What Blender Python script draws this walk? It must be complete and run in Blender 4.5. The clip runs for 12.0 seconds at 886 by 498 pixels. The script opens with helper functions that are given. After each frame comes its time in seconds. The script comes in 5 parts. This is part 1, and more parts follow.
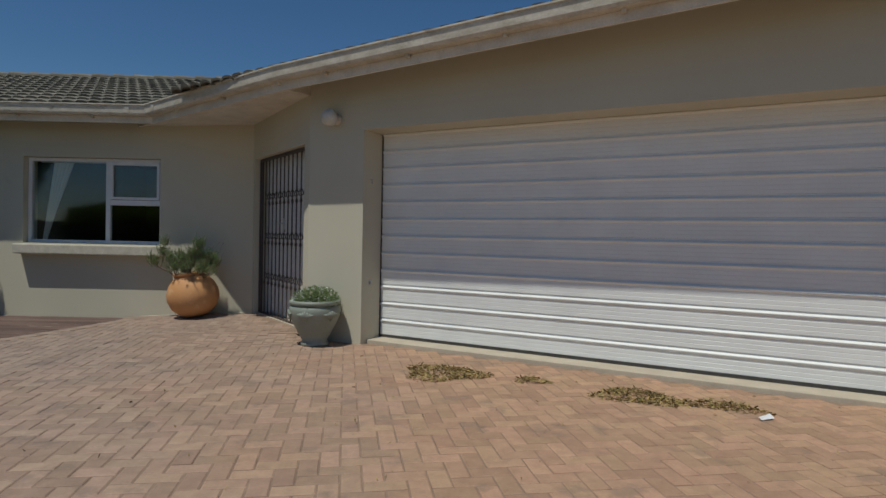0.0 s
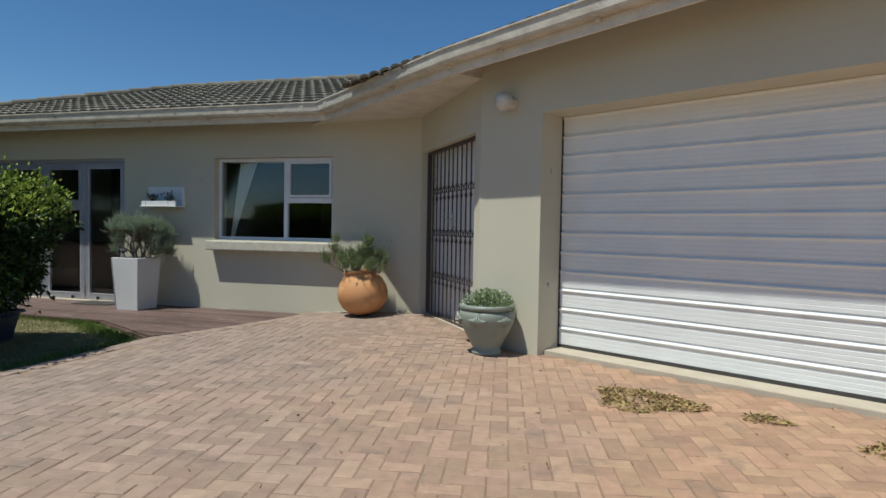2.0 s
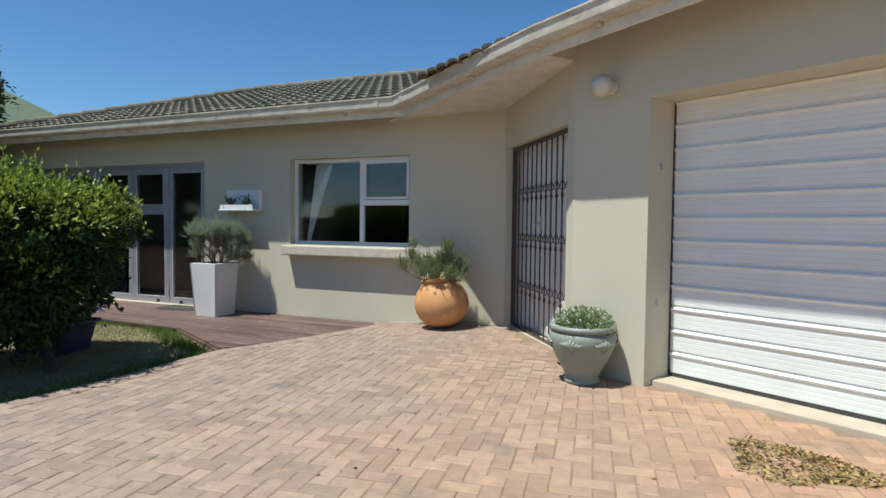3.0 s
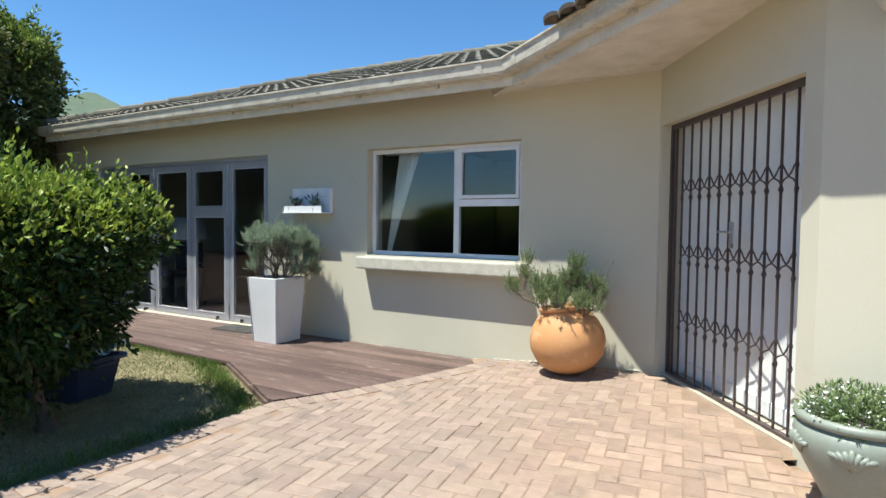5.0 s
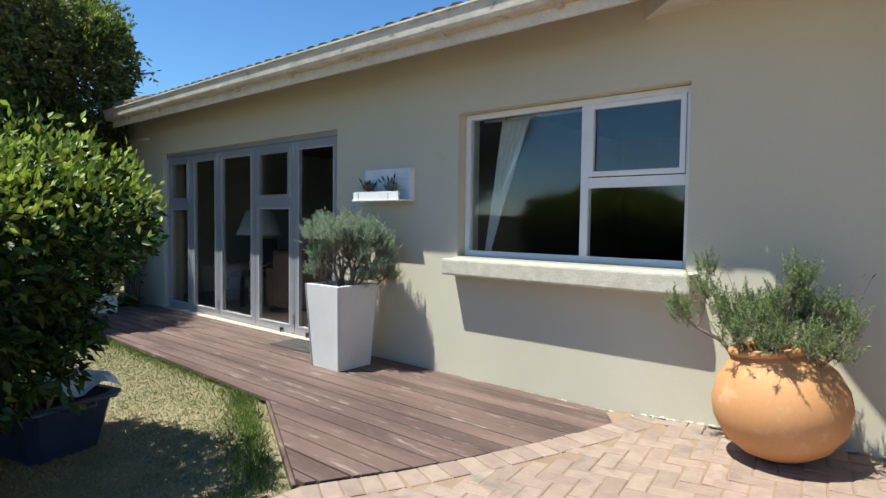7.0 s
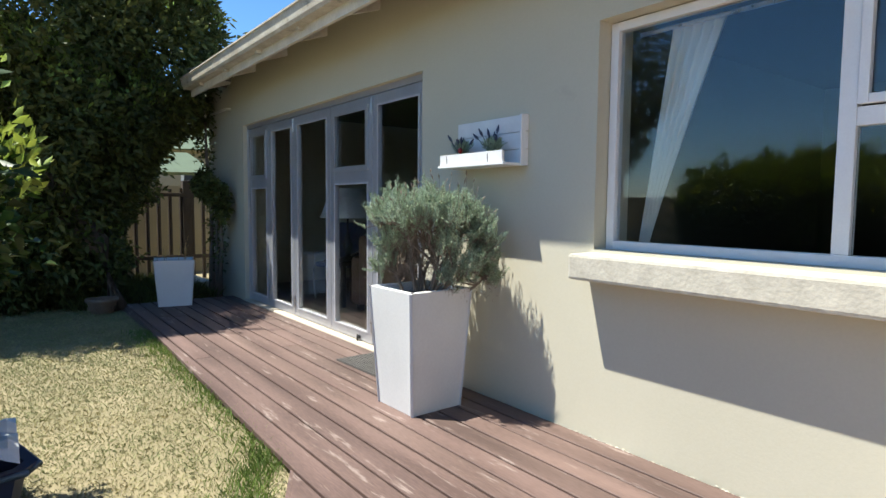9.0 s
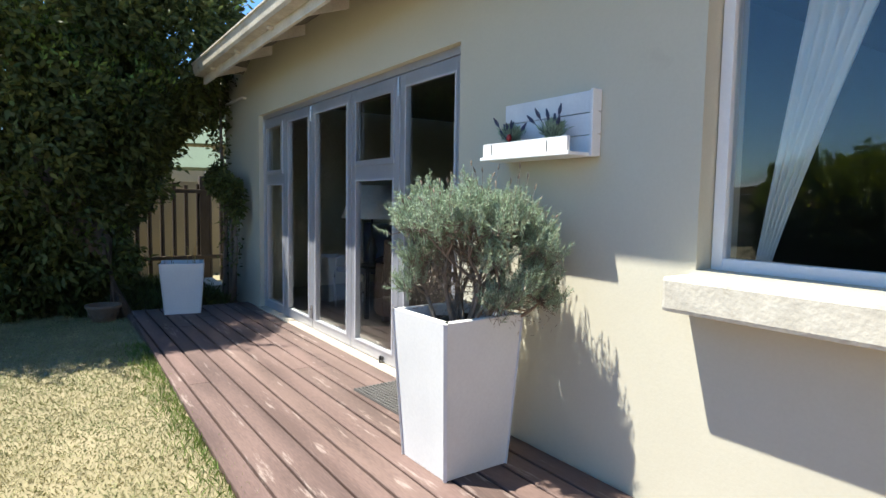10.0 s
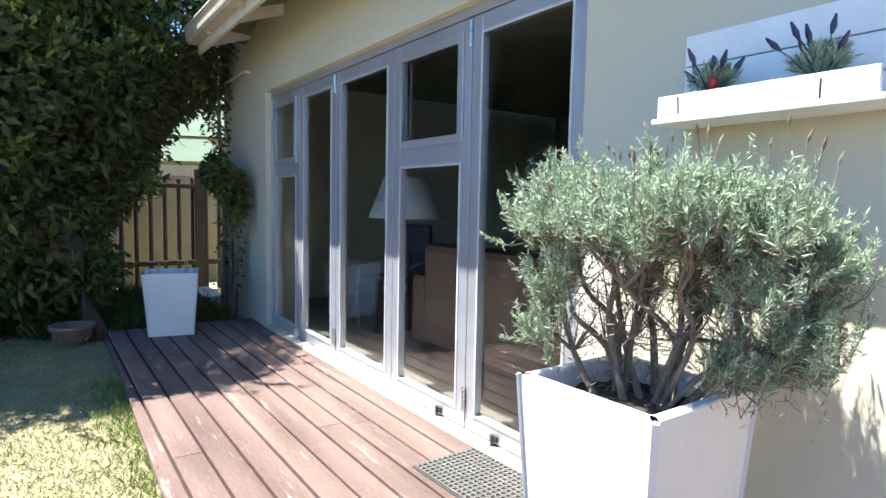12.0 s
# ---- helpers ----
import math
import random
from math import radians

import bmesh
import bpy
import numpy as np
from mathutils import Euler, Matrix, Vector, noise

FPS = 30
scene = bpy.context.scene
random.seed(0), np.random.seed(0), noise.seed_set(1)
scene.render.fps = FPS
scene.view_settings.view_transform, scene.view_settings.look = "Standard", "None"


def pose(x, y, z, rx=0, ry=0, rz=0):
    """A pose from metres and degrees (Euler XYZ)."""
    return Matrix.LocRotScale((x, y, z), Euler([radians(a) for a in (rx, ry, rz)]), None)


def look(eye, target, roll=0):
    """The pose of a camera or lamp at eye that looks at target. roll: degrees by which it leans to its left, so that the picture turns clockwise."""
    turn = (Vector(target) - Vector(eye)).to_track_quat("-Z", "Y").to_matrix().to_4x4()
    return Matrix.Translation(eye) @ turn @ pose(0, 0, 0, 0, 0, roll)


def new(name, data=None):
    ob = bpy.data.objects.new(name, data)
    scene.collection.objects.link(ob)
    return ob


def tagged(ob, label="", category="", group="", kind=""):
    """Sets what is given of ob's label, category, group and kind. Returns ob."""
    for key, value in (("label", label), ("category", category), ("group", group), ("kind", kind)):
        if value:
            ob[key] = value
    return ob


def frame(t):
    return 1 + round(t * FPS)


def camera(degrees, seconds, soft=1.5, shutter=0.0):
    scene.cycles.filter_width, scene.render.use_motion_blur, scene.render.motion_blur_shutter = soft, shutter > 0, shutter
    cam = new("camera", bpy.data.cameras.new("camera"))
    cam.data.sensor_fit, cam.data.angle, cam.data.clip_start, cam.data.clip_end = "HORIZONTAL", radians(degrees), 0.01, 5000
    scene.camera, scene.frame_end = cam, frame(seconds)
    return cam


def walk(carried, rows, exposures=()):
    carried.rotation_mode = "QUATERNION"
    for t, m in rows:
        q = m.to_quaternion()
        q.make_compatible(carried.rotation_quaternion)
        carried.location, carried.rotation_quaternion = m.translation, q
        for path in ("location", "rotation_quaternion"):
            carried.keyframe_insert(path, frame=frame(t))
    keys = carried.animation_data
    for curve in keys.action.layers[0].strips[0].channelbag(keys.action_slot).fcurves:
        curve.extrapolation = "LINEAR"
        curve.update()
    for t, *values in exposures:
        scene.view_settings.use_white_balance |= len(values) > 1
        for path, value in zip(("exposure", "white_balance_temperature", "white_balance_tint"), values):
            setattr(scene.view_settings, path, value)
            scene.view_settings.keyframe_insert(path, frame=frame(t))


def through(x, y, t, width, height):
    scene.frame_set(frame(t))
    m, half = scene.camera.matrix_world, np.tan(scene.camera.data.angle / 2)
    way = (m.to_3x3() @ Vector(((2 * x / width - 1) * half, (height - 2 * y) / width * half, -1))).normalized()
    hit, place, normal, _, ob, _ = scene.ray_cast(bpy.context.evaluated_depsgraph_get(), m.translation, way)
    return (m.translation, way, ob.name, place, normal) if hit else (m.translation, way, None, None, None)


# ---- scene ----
cam = camera(74.0, 12.0)
EXPOSURES = [(0.0, -0.74, 6500, 5), (1.0, -0.6, 6450, 5), (1.5, -0.35, 6400, 4), (2.5, 0.1, 6350, 3), (5.0, 0.84, 6350, 3), (7.0, 0.80, 6400, 4), (9.0, 1.14, 6500, 6), (9.5, 1.27, 6500, 7), (10.5, 1.67, 6450, 7), (11.0, 1.85, 6400, 7), (12.0, 2.14, 6300, 7)]
PATH = [
    (0, (1.282, 0.257, 1.103), (1.299, 2.257, 1.066), 1.2),
    (0.5, (1.252, 0.318, 1.087), (1.127, 2.314, 1.046), 1.0),
    (1, (1.188, 0.46, 1.068), (0.926, 2.443, 1.023), 1.0),
    (1.5, (1.09, 0.691, 1.098), (0.696, 2.651, 1.038), 1.0),
    (2, (1.028, 0.909, 1.124), (0.515, 2.841, 1.058), 1.0),
    (2.5, (0.963, 1.218, 1.189), (0.308, 3.106, 1.117), 0.8),
    (3, (0.843, 1.568, 1.219), (0.055, 3.405, 1.135), 0.6),
    (3.2, (0.771, 1.722, 1.225), (-0.054, 3.542, 1.149), 0.5),
    (4.8, (-0.083, 2.949, 1.26), (-1.104, 4.666, 1.18), 0.4),
    (5, (-0.217, 3.032, 1.274), (-1.244, 4.747, 1.189), 0.6),
    (5.5, (-0.503, 3.364, 1.259), (-1.589, 5.041, 1.172), 0.5),
    (6, (-0.759, 3.706, 1.234), (-1.915, 5.336, 1.153), 0.5),
    (6.5, (-0.993, 4.09, 1.196), (-2.227, 5.663, 1.127), 0.7),
    (7, (-1.215, 4.448, 1.207), (-2.521, 5.96, 1.114), 0.7),
    (7.2, (-1.308, 4.535, 1.218), (-2.633, 6.029, 1.105), 0.7),
    (9, (-2.324, 5.71, 1.151), (-3.913, 6.915, 1.002), 0.5),
    (9.5, (-2.632, 5.924, 1.157), (-4.253, 7.084, 1.004), 0.7),
    (10, (-2.979, 6.117, 1.17), (-4.624, 7.243, 1.012), 0.9),
    (10.5, (-3.317, 6.202, 1.157), (-4.977, 7.306, 0.993), 0.9),
    (11, (-3.625, 6.251, 1.167), (-5.285, 7.353, 0.999), 1.0),
    (11.5, (-3.918, 6.339, 1.176), (-5.579, 7.44, 1.012), 1.0),
    (12, (-4.213, 6.405, 1.132), (-5.853, 7.54, 0.974), 1.1),
]
walk(cam, [(t, look(eye, target, roll)) for t, eye, target, roll in PATH], exposures=EXPOSURES)

# ---- light ----
SUN = Vector((-0.71, -1.0, 2.88)).normalized()
world = bpy.data.worlds.new("sky")
scene.world = world
world.use_nodes = True
sky = world.node_tree.nodes.new("ShaderNodeTexSky")
sky.sky_type = "NISHITA"
sky.sun_disc = False
sky.sun_elevation = math.asin(SUN.z)
sky.sun_rotation = math.atan2(SUN.x, SUN.y)
sky.air_density, sky.dust_density, sky.ozone_density = 1.0, 0.0, 6.0
sky.altitude = 600
deep = world.node_tree.nodes.new("ShaderNodeHueSaturation")
deep.inputs["Saturation"].default_value = 1.13
world.node_tree.links.new(sky.outputs[0], deep.inputs["Color"])
world.node_tree.links.new(deep.outputs[0], world.node_tree.nodes["Background"].inputs[0])
world.node_tree.nodes["Background"].inputs[1].default_value = 0.1
sun_data = bpy.data.lights.new("sun", "SUN")
sun_data.energy, sun_data.angle, sun_data.color = 4.75, radians(0.55), (1.0, 0.96, 0.89)
sun = new("sun", sun_data)
sun.matrix_world = look(SUN * 40, (0, 0, 0))


# ---- materials ----
def surf(name, base, other=None, scale=4.0, fine=60.0, rough=0.7, bump=0.2, depth=0.004, metal=0.0, vary=0.0, spec=0.5, stretch=(1, 1, 1), blotch=0.5, fleck=None, fleck_scale=12.0, fleck_at=0.62, fleck_mix=0.7, through=0.0, fade=None):
    """A surface of two colours mixed by coarse and fine noise, with a fine relief. vary: how far single pieces differ; fleck: the colour of worn or stained spots; through: the share of light that passes thin leaves; fade: the stretch of x over which age bleaches the colour."""
    m = bpy.data.materials.new(name)
    m.use_nodes = True
    t = m.node_tree
    b = t.nodes["Principled BSDF"]
    b.inputs["Metallic"].default_value = metal
    b.inputs["Specular IOR Level"].default_value = spec
    geo = t.nodes.new("ShaderNodeNewGeometry")
    mp = t.nodes.new("ShaderNodeMapping")
    mp.inputs["Scale"].default_value = stretch
    t.links.new(geo.outputs["Position"], mp.inputs["Vector"])
    coarse = t.nodes.new("ShaderNodeTexNoise")
    coarse.inputs["Scale"].default_value, coarse.inputs["Detail"].default_value = scale, 5
    grain = t.nodes.new("ShaderNodeTexNoise")
    grain.inputs["Scale"].default_value, grain.inputs["Detail"].default_value = fine, 3
    for n in (coarse, grain):
        t.links.new(mp.outputs[0], n.inputs["Vector"])
    mixed = t.nodes.new("ShaderNodeMix")
    mixed.inputs["Factor"].default_value = 0.35
    t.links.new(coarse.outputs["Fac"], mixed.inputs["A"])
    t.links.new(grain.outputs["Fac"], mixed.inputs["B"])
    ramp = t.nodes.new("ShaderNodeValToRGB")
    other = other or tuple(c * 0.8 for c in base)
    ramp.color_ramp.elements[0].position, ramp.color_ramp.elements[0].color = 0.5 - 0.3 * (1.05 - blotch), (*other, 1)
    ramp.color_ramp.elements[1].position, ramp.color_ramp.elements[1].color = 0.5 + 0.3 * (1.05 - blotch), (*base, 1)
    t.links.new(mixed.outputs[0], ramp.inputs[0])
    colour = ramp.outputs[0]
    if vary:
        info = t.nodes.new("ShaderNodeObjectInfo")
        island = t.nodes.new("ShaderNodeNewGeometry")
        both = t.nodes.new("ShaderNodeMath")
        both.operation = "ADD"
        t.links.new(info.outputs["Random"], both.inputs[0])
        t.links.new(island.outputs["Random Per Island"], both.inputs[1])
        wrap = t.nodes.new("ShaderNodeMath")
        wrap.operation = "FRACT"
        t.links.new(both.outputs[0], wrap.inputs[0])
        rng = t.nodes.new("ShaderNodeMapRange")
        rng.inputs["To Min"].default_value, rng.inputs["To Max"].default_value = 1 - vary, 1 + vary
        t.links.new(wrap.outputs[0], rng.inputs["Value"])
        hsv = t.nodes.new("ShaderNodeHueSaturation")
        hue = t.nodes.new("ShaderNodeMapRange")
        hue.inputs["To Min"].default_value, hue.inputs["To Max"].default_value = 0.5 - 0.04 * vary, 0.5 + 0.04 * vary
        twist = t.nodes.new("ShaderNodeMath")
        twist.operation = "MULTIPLY"
        twist.inputs[1].default_value = 7.31
        again = t.nodes.new("ShaderNodeMath")
        again.operation = "FRACT"
        t.links.new(wrap.outputs[0], twist.inputs[0])
        t.links.new(twist.outputs[0], again.inputs[0])
        t.links.new(again.outputs[0], hue.inputs["Value"])
        t.links.new(hue.outputs[0], hsv.inputs["Hue"])
        t.links.new(colour, hsv.inputs["Color"])
        t.links.new(rng.outputs[0], hsv.inputs["Value"])
        colour = hsv.outputs[0]
    if fleck:
        spots = t.nodes.new("ShaderNodeTexNoise")
        spots.inputs["Scale"].default_value, spots.inputs["Detail"].default_value, spots.inputs["Roughness"].default_value = fleck_scale, 7, 0.65
        t.links.new(mp.outputs[0], spots.inputs["Vector"])
        cut = t.nodes.new("ShaderNodeMapRange")
        cut.inputs["From Min"].default_value, cut.inputs["From Max"].default_value = fleck_at, fleck_at + 0.08
        cut.inputs["To Min"].default_value, cut.inputs["To Max"].default_value = 0.0, fleck_mix
        t.links.new(spots.outputs["Fac"], cut.inputs["Value"])
        worn = t.nodes.new("ShaderNodeMix")
        worn.data_type = "RGBA"
        worn.inputs["B"].default_value = (*fleck, 1)
        t.links.new(cut.outputs[0], worn.inputs["Factor"])
        t.links.new(colour, worn.inputs["A"])
        colour = worn.outputs["Result"]
    if fade:
        axes = t.nodes.new("ShaderNodeSeparateXYZ")
        t.links.new(geo.outputs["Position"], axes.inputs[0])
        drift = t.nodes.new("ShaderNodeTexNoise")
        drift.inputs["Scale"].default_value = 0.9
        t.links.new(geo.outputs["Position"], drift.inputs["Vector"])
        sway = t.nodes.new("ShaderNodeMath")
        sway.operation = "MULTIPLY_ADD"
        sway.inputs[1].default_value = 4.0
        t.links.new(drift.outputs["Fac"], sway.inputs[0])
        t.links.new(axes.outputs[0], sway.inputs[2])
        pale = t.nodes.new("ShaderNodeMapRange")
        pale.inputs["From Min"].default_value, pale.inputs["From Max"].default_value = fade[1] + 2.0, fade[0] + 2.0
        pale.inputs["To Min"].default_value, pale.inputs["To Max"].default_value = 0.67, 1.02
        t.links.new(sway.outputs[0], pale.inputs["Value"])
        bleach = t.nodes.new("ShaderNodeHueSaturation")
        t.links.new(pale.outputs[0], bleach.inputs["Saturation"])
        dull = t.nodes.new("ShaderNodeMapRange")
        dull.inputs["From Min"].default_value, dull.inputs["From Max"].default_value = 0.67, 1.02
        dull.inputs["To Min"].default_value, dull.inputs["To Max"].default_value = 0.77, 1.06
        t.links.new(pale.outputs[0], dull.inputs["Value"])
        t.links.new(dull.outputs[0], bleach.inputs["Value"])
        t.links.new(colour, bleach.inputs["Color"])
        colour = bleach.outputs[0]
    t.links.new(colour, b.inputs["Base Color"])
    rr = t.nodes.new("ShaderNodeMapRange")
    rr.inputs["To Min"].default_value, rr.inputs["To Max"].default_value = max(0.02, rough - 0.1), min(1, rough + 0.1)
    t.links.new(coarse.outputs["Fac"], rr.inputs["Value"])
    t.links.new(rr.outputs[0], b.inputs["Roughness"])
    if bump:
        bp = t.nodes.new("ShaderNodeBump")
        bp.inputs["Strength"].default_value, bp.inputs["Distance"].default_value = bump, depth
        t.links.new(mixed.outputs[0], bp.inputs["Height"])
        t.links.new(bp.outputs[0], b.inputs["Normal"])
    if through:
        glow = t.nodes.new("ShaderNodeBsdfTranslucent")
        t.links.new(colour, glow.inputs["Color"])
        blend = t.nodes.new("ShaderNodeMixShader")
        blend.inputs[0].default_value = through
        t.links.new(b.outputs[0], blend.inputs[1])
        t.links.new(glow.outputs[0], blend.inputs[2])
        t.links.new(blend.outputs[0], t.nodes["Material Output"].inputs["Surface"])
    return m


def glass(name, tint=(0.93, 0.96, 0.95)):
    m = bpy.data.materials.new(name)
    m.use_nodes = True
    b = m.node_tree.nodes["Principled BSDF"]
    b.inputs["Base Color"].default_value = (*tint, 1)
    b.inputs["Roughness"].default_value = 0.0
    b.inputs["Transmission Weight"].default_value = 1.0
    b.inputs["IOR"].default_value = 1.5
    return m


PLASTER = surf("cream_plaster", (0.575, 0.543, 0.43), (0.51, 0.478, 0.372), 1.3, 90, 0.85, 0.28, 0.004, blotch=0.2, fleck=(0.43, 0.40, 0.32), fleck_scale=3.0, fleck_at=0.66, fleck_mix=0.35)
TRIM = surf("white_fascia_paint", (0.72, 0.68, 0.60), (0.55, 0.51, 0.44), 5, 60, 0.6, 0.15, blotch=0.55)
GUTTER = surf("weathered_gutter_paint", (0.68, 0.64, 0.55), (0.38, 0.33, 0.25), 6, 40, 0.5, 0.15, blotch=0.35, stretch=(1, 1, 2.5), fleck=(0.16, 0.12, 0.085), fleck_scale=5.0, fleck_at=0.60, fleck_mix=0.7)
ALU = surf("grey_aluminium", (0.50, 0.51, 0.55), (0.44, 0.45, 0.49), 8, 120, 0.38, 0.05, metal=0.55)
WHITE_ALU = surf("white_aluminium", (0.78, 0.78, 0.78), (0.70, 0.70, 0.70), 8, 120, 0.4, 0.05)
SHUTTER = surf("white_shutter_enamel", (0.80, 0.82, 0.80), (0.72, 0.735, 0.72), 3, 90, 0.42, 0.08)
STEEL = surf("brown_gate_enamel", (0.055, 0.038, 0.036), (0.075, 0.055, 0.05), 20, 120, 0.45, 0.1)
GLASS = glass("clear_glass")
ROOF = surf("grey_brown_roof_tile", (0.21, 0.19, 0.145), (0.115, 0.105, 0.085), 7, 70, 0.9, 0.4, 0.006, vary=0.22)
SOIL = surf("dark_soil", (0.06, 0.045, 0.035), (0.03, 0.022, 0.017), 9, 80, 0.95, 0.6, 0.01)
PAVER = surf("red_clay_paver", (0.45, 0.287, 0.185), (0.30, 0.185, 0.120), 13, 70, 0.88, 0.5, 0.005, vary=0.145, blotch=0.25, fleck=(0.20, 0.145, 0.11), fleck_scale=3.4, fleck_at=0.56, fleck_mix=0.5, fade=(1.6, -2.4))
JOINT = surf("sandy_joint", (0.33, 0.225, 0.155), (0.21, 0.145, 0.10), 5, 90, 0.95, 0.5)
DECK = surf("red_brown_deck_stain", (0.165, 0.106, 0.088), (0.082, 0.050, 0.041), 3, 60, 0.72, 0.35, 0.003, vary=0.12, stretch=(0.3, 2.2, 1), blotch=0.62, fleck=(0.36, 0.29, 0.25), fleck_scale=9.0, fleck_at=0.59, fleck_mix=0.55)
GRASS_SOIL = surf("dry_lawn_soil", (0.30, 0.25, 0.15), (0.19, 0.165, 0.085), 2.5, 60, 0.95, 0.6, 0.01)
# Both room colours are set dark so that they carry the interior's dimness.
ROOM_WALL = surf("dimmed_room_paint", (0.10, 0.09, 0.074), None, 2, 60, 0.8, 0.1)
ROOM_FLOOR = surf("dimmed_room_floor_tile", (0.15, 0.138, 0.123), None, 2, 40, 0.35, 0.05)
CONCRETE = surf("pale_concrete", (0.52, 0.46, 0.36), (0.42, 0.36, 0.28), 6, 60, 0.9, 0.4)


# ---- mesh helpers ----
def mesh_of(name, verts, faces, material, smooth=False):
    me = bpy.data.meshes.new(name)
    me.from_pydata([tuple(v) for v in verts], [], [tuple(f) for f in faces])
    me.materials.append(material)
    if smooth:
        me.polygons.foreach_set("use_smooth", [True] * len(me.polygons))
    me.update()
    return me


def part(name, bm, material, parent=None, label="", smooth=False):
    """Links a bmesh as one mesh object, under a thing or a part where one is given."""
    me = bpy.data.meshes.new(name)
    bmesh.ops.recalc_face_normals(bm, faces=bm.faces)
    if smooth:
        for f in bm.faces:
            f.smooth = True
    bm.to_mesh(me)
    bm.free()
    me.materials.append(material)
    ob = new(name, me)
    if parent:
        ob.parent = parent
    if label:
        ob["label"] = label
    return ob


def empty(name, m, label, category, group="", kind=""):
    ob = new(name)
    ob.empty_display_size = 0.1
    ob.matrix_world = m
    return tagged(ob, label, category, group, kind)


def add_box(bm, x0, x1, y0, y1, z0, z1, bevel=0.0, m=None):
    r = bmesh.ops.create_cube(bm, size=1.0, matrix=Matrix.LocRotScale(((x0 + x1) / 2, (y0 + y1) / 2, (z0 + z1) / 2), None, (abs(x1 - x0), abs(y1 - y0), abs(z1 - z0))))
    vs = r["verts"]
    if bevel:
        es = list({e for v in vs for e in v.link_edges})
        g = bmesh.ops.bevel(bm, geom=es, offset=bevel, segments=2, affect="EDGES", profile=0.6)
        vs = list({v for f in g["faces"] for v in f.verts} | {v for v in vs if v.is_valid})
    if m is not None:
        bmesh.ops.transform(bm, matrix=m, verts=vs)
    return vs


def box(name, dims, material, parent=None, bevel=0.0, label="", m=None):
    bm = bmesh.new()
    add_box(bm, *dims, bevel=bevel, m=m)
    return part(name, bm, material, parent, label)


def lathe(bm, profile, n=32, centre=(0, 0, 0)):
    rings = []
    for r, z in profile:
        rings.append([bm.verts.new((centre[0] + r * math.cos(2 * math.pi * k / n), centre[1] + r * math.sin(2 * math.pi * k / n), centre[2] + z)) for k in range(n)])
    for a, b in zip(rings, rings[1:]):
        for k in range(n):
            bm.faces.new((a[k], a[(k + 1) % n], b[(k + 1) % n], b[k]))
    return rings


def tube(bm, points, radii, n=8):
    """A tapered tube along points."""
    rings = []
    pts = [Vector(p) for p in points]
    for i, p in enumerate(pts):
        way = (pts[min(i + 1, len(pts) - 1)] - pts[max(i - 1, 0)]).normalized()
        side = way.orthogonal().normalized()
        up = way.cross(side)
        rings.append([bm.verts.new(p + radii[i] * (math.cos(2 * math.pi * k / n) * side + math.sin(2 * math.pi * k / n) * up)) for k in range(n)])
    for a, b in zip(rings, rings[1:]):
        best = min(range(n), key=lambda s: (a[0].co - b[s].co).length)
        for k in range(n):
            bm.faces.new((a[k], a[(k + 1) % n], b[(k + 1 + best) % n], b[(k + best) % n]))
    bm.faces.new(rings[0])
    bm.faces.new(rings[-1])


def wall(name, m, length, bottom, top, thick, openings, material, label):
    """A wall along local x, its face at local y 0 and its back at y thick, with rectangular openings (x0, x1, z0, z1)."""
    xs = sorted({0, length, *[v for o in openings for v in o[:2]]})
    zs = sorted({bottom, top, *[v for o in openings for v in o[2:]]})
    solid = {(i, k): not any(o[0] - 1e-6 < (xs[i] + xs[i + 1]) / 2 < o[1] and o[2] < (zs[k] + zs[k + 1]) / 2 < o[3] for o in openings) for i in range(len(xs) - 1) for k in range(len(zs) - 1)}
    index, verts, faces = {}, [], []

    def v(i, k, back):
        key = (i, k, back)
        if key not in index:
            index[key] = len(verts)
            verts.append((xs[i], thick if back else 0.0, zs[k]))
        return index[key]

    for (i, k), full in solid.items():
        if not full:
            continue
        faces.append((v(i, k, 0), v(i + 1, k, 0), v(i + 1, k + 1, 0), v(i, k + 1, 0)))
        faces.append((v(i, k, 1), v(i, k + 1, 1), v(i + 1, k + 1, 1), v(i + 1, k, 1)))
        for (di, dk, a, b) in ((-1, 0, (i, k), (i, k + 1)), (1, 0, (i + 1, k + 1), (i + 1, k)), (0, -1, (i + 1, k), (i, k)), (0, 1, (i, k + 1), (i + 1, k + 1))):
            if not solid.get((i + di, k + dk), False):
                faces.append((v(*a, 0), v(*b, 0), v(*b, 1), v(*a, 1)))
    ob = new(name, mesh_of(name, verts, faces, material))
    ob.matrix_world = m
    return tagged(ob, label, "wall", kind="structure")


def heading(a, b):
    return math.degrees(math.atan2(b[1] - a[1], b[0] - a[0]))


# ---- plan ----
WALL_Y = 8.15
CORNER = Vector((-1.20, 8.15, 0))
PIER = Vector((-0.115, 6.592, 0))
GAR_DEG = -28.7
GAR = Vector((math.cos(radians(GAR_DEG)), math.sin(radians(GAR_DEG)), 0))
GAR_IN = Vector((-GAR.y, GAR.x, 0))
HOUSE_X = -11.05
HOUSE = pose(HOUSE_X, WALL_Y, 0)
GATE_DEG = heading(CORNER, PIER)
GATE_LEN = (PIER - CORNER).length
GATE_M = pose(CORNER.x, CORNER.y, 0, 0, 0, GATE_DEG)
GAR_M = pose(PIER.x, PIER.y, 0, 0, 0, GAR_DEG)
DOOR = (-9.62, -5.80, -0.06, 2.10)
DECK_Z, LAWN_Z = -0.05, -0.11
WIN = (-4.26, -2.44, 0.93, 2.08)
GAR_OPEN = (0.712, 5.59, -0.05, 2.19)

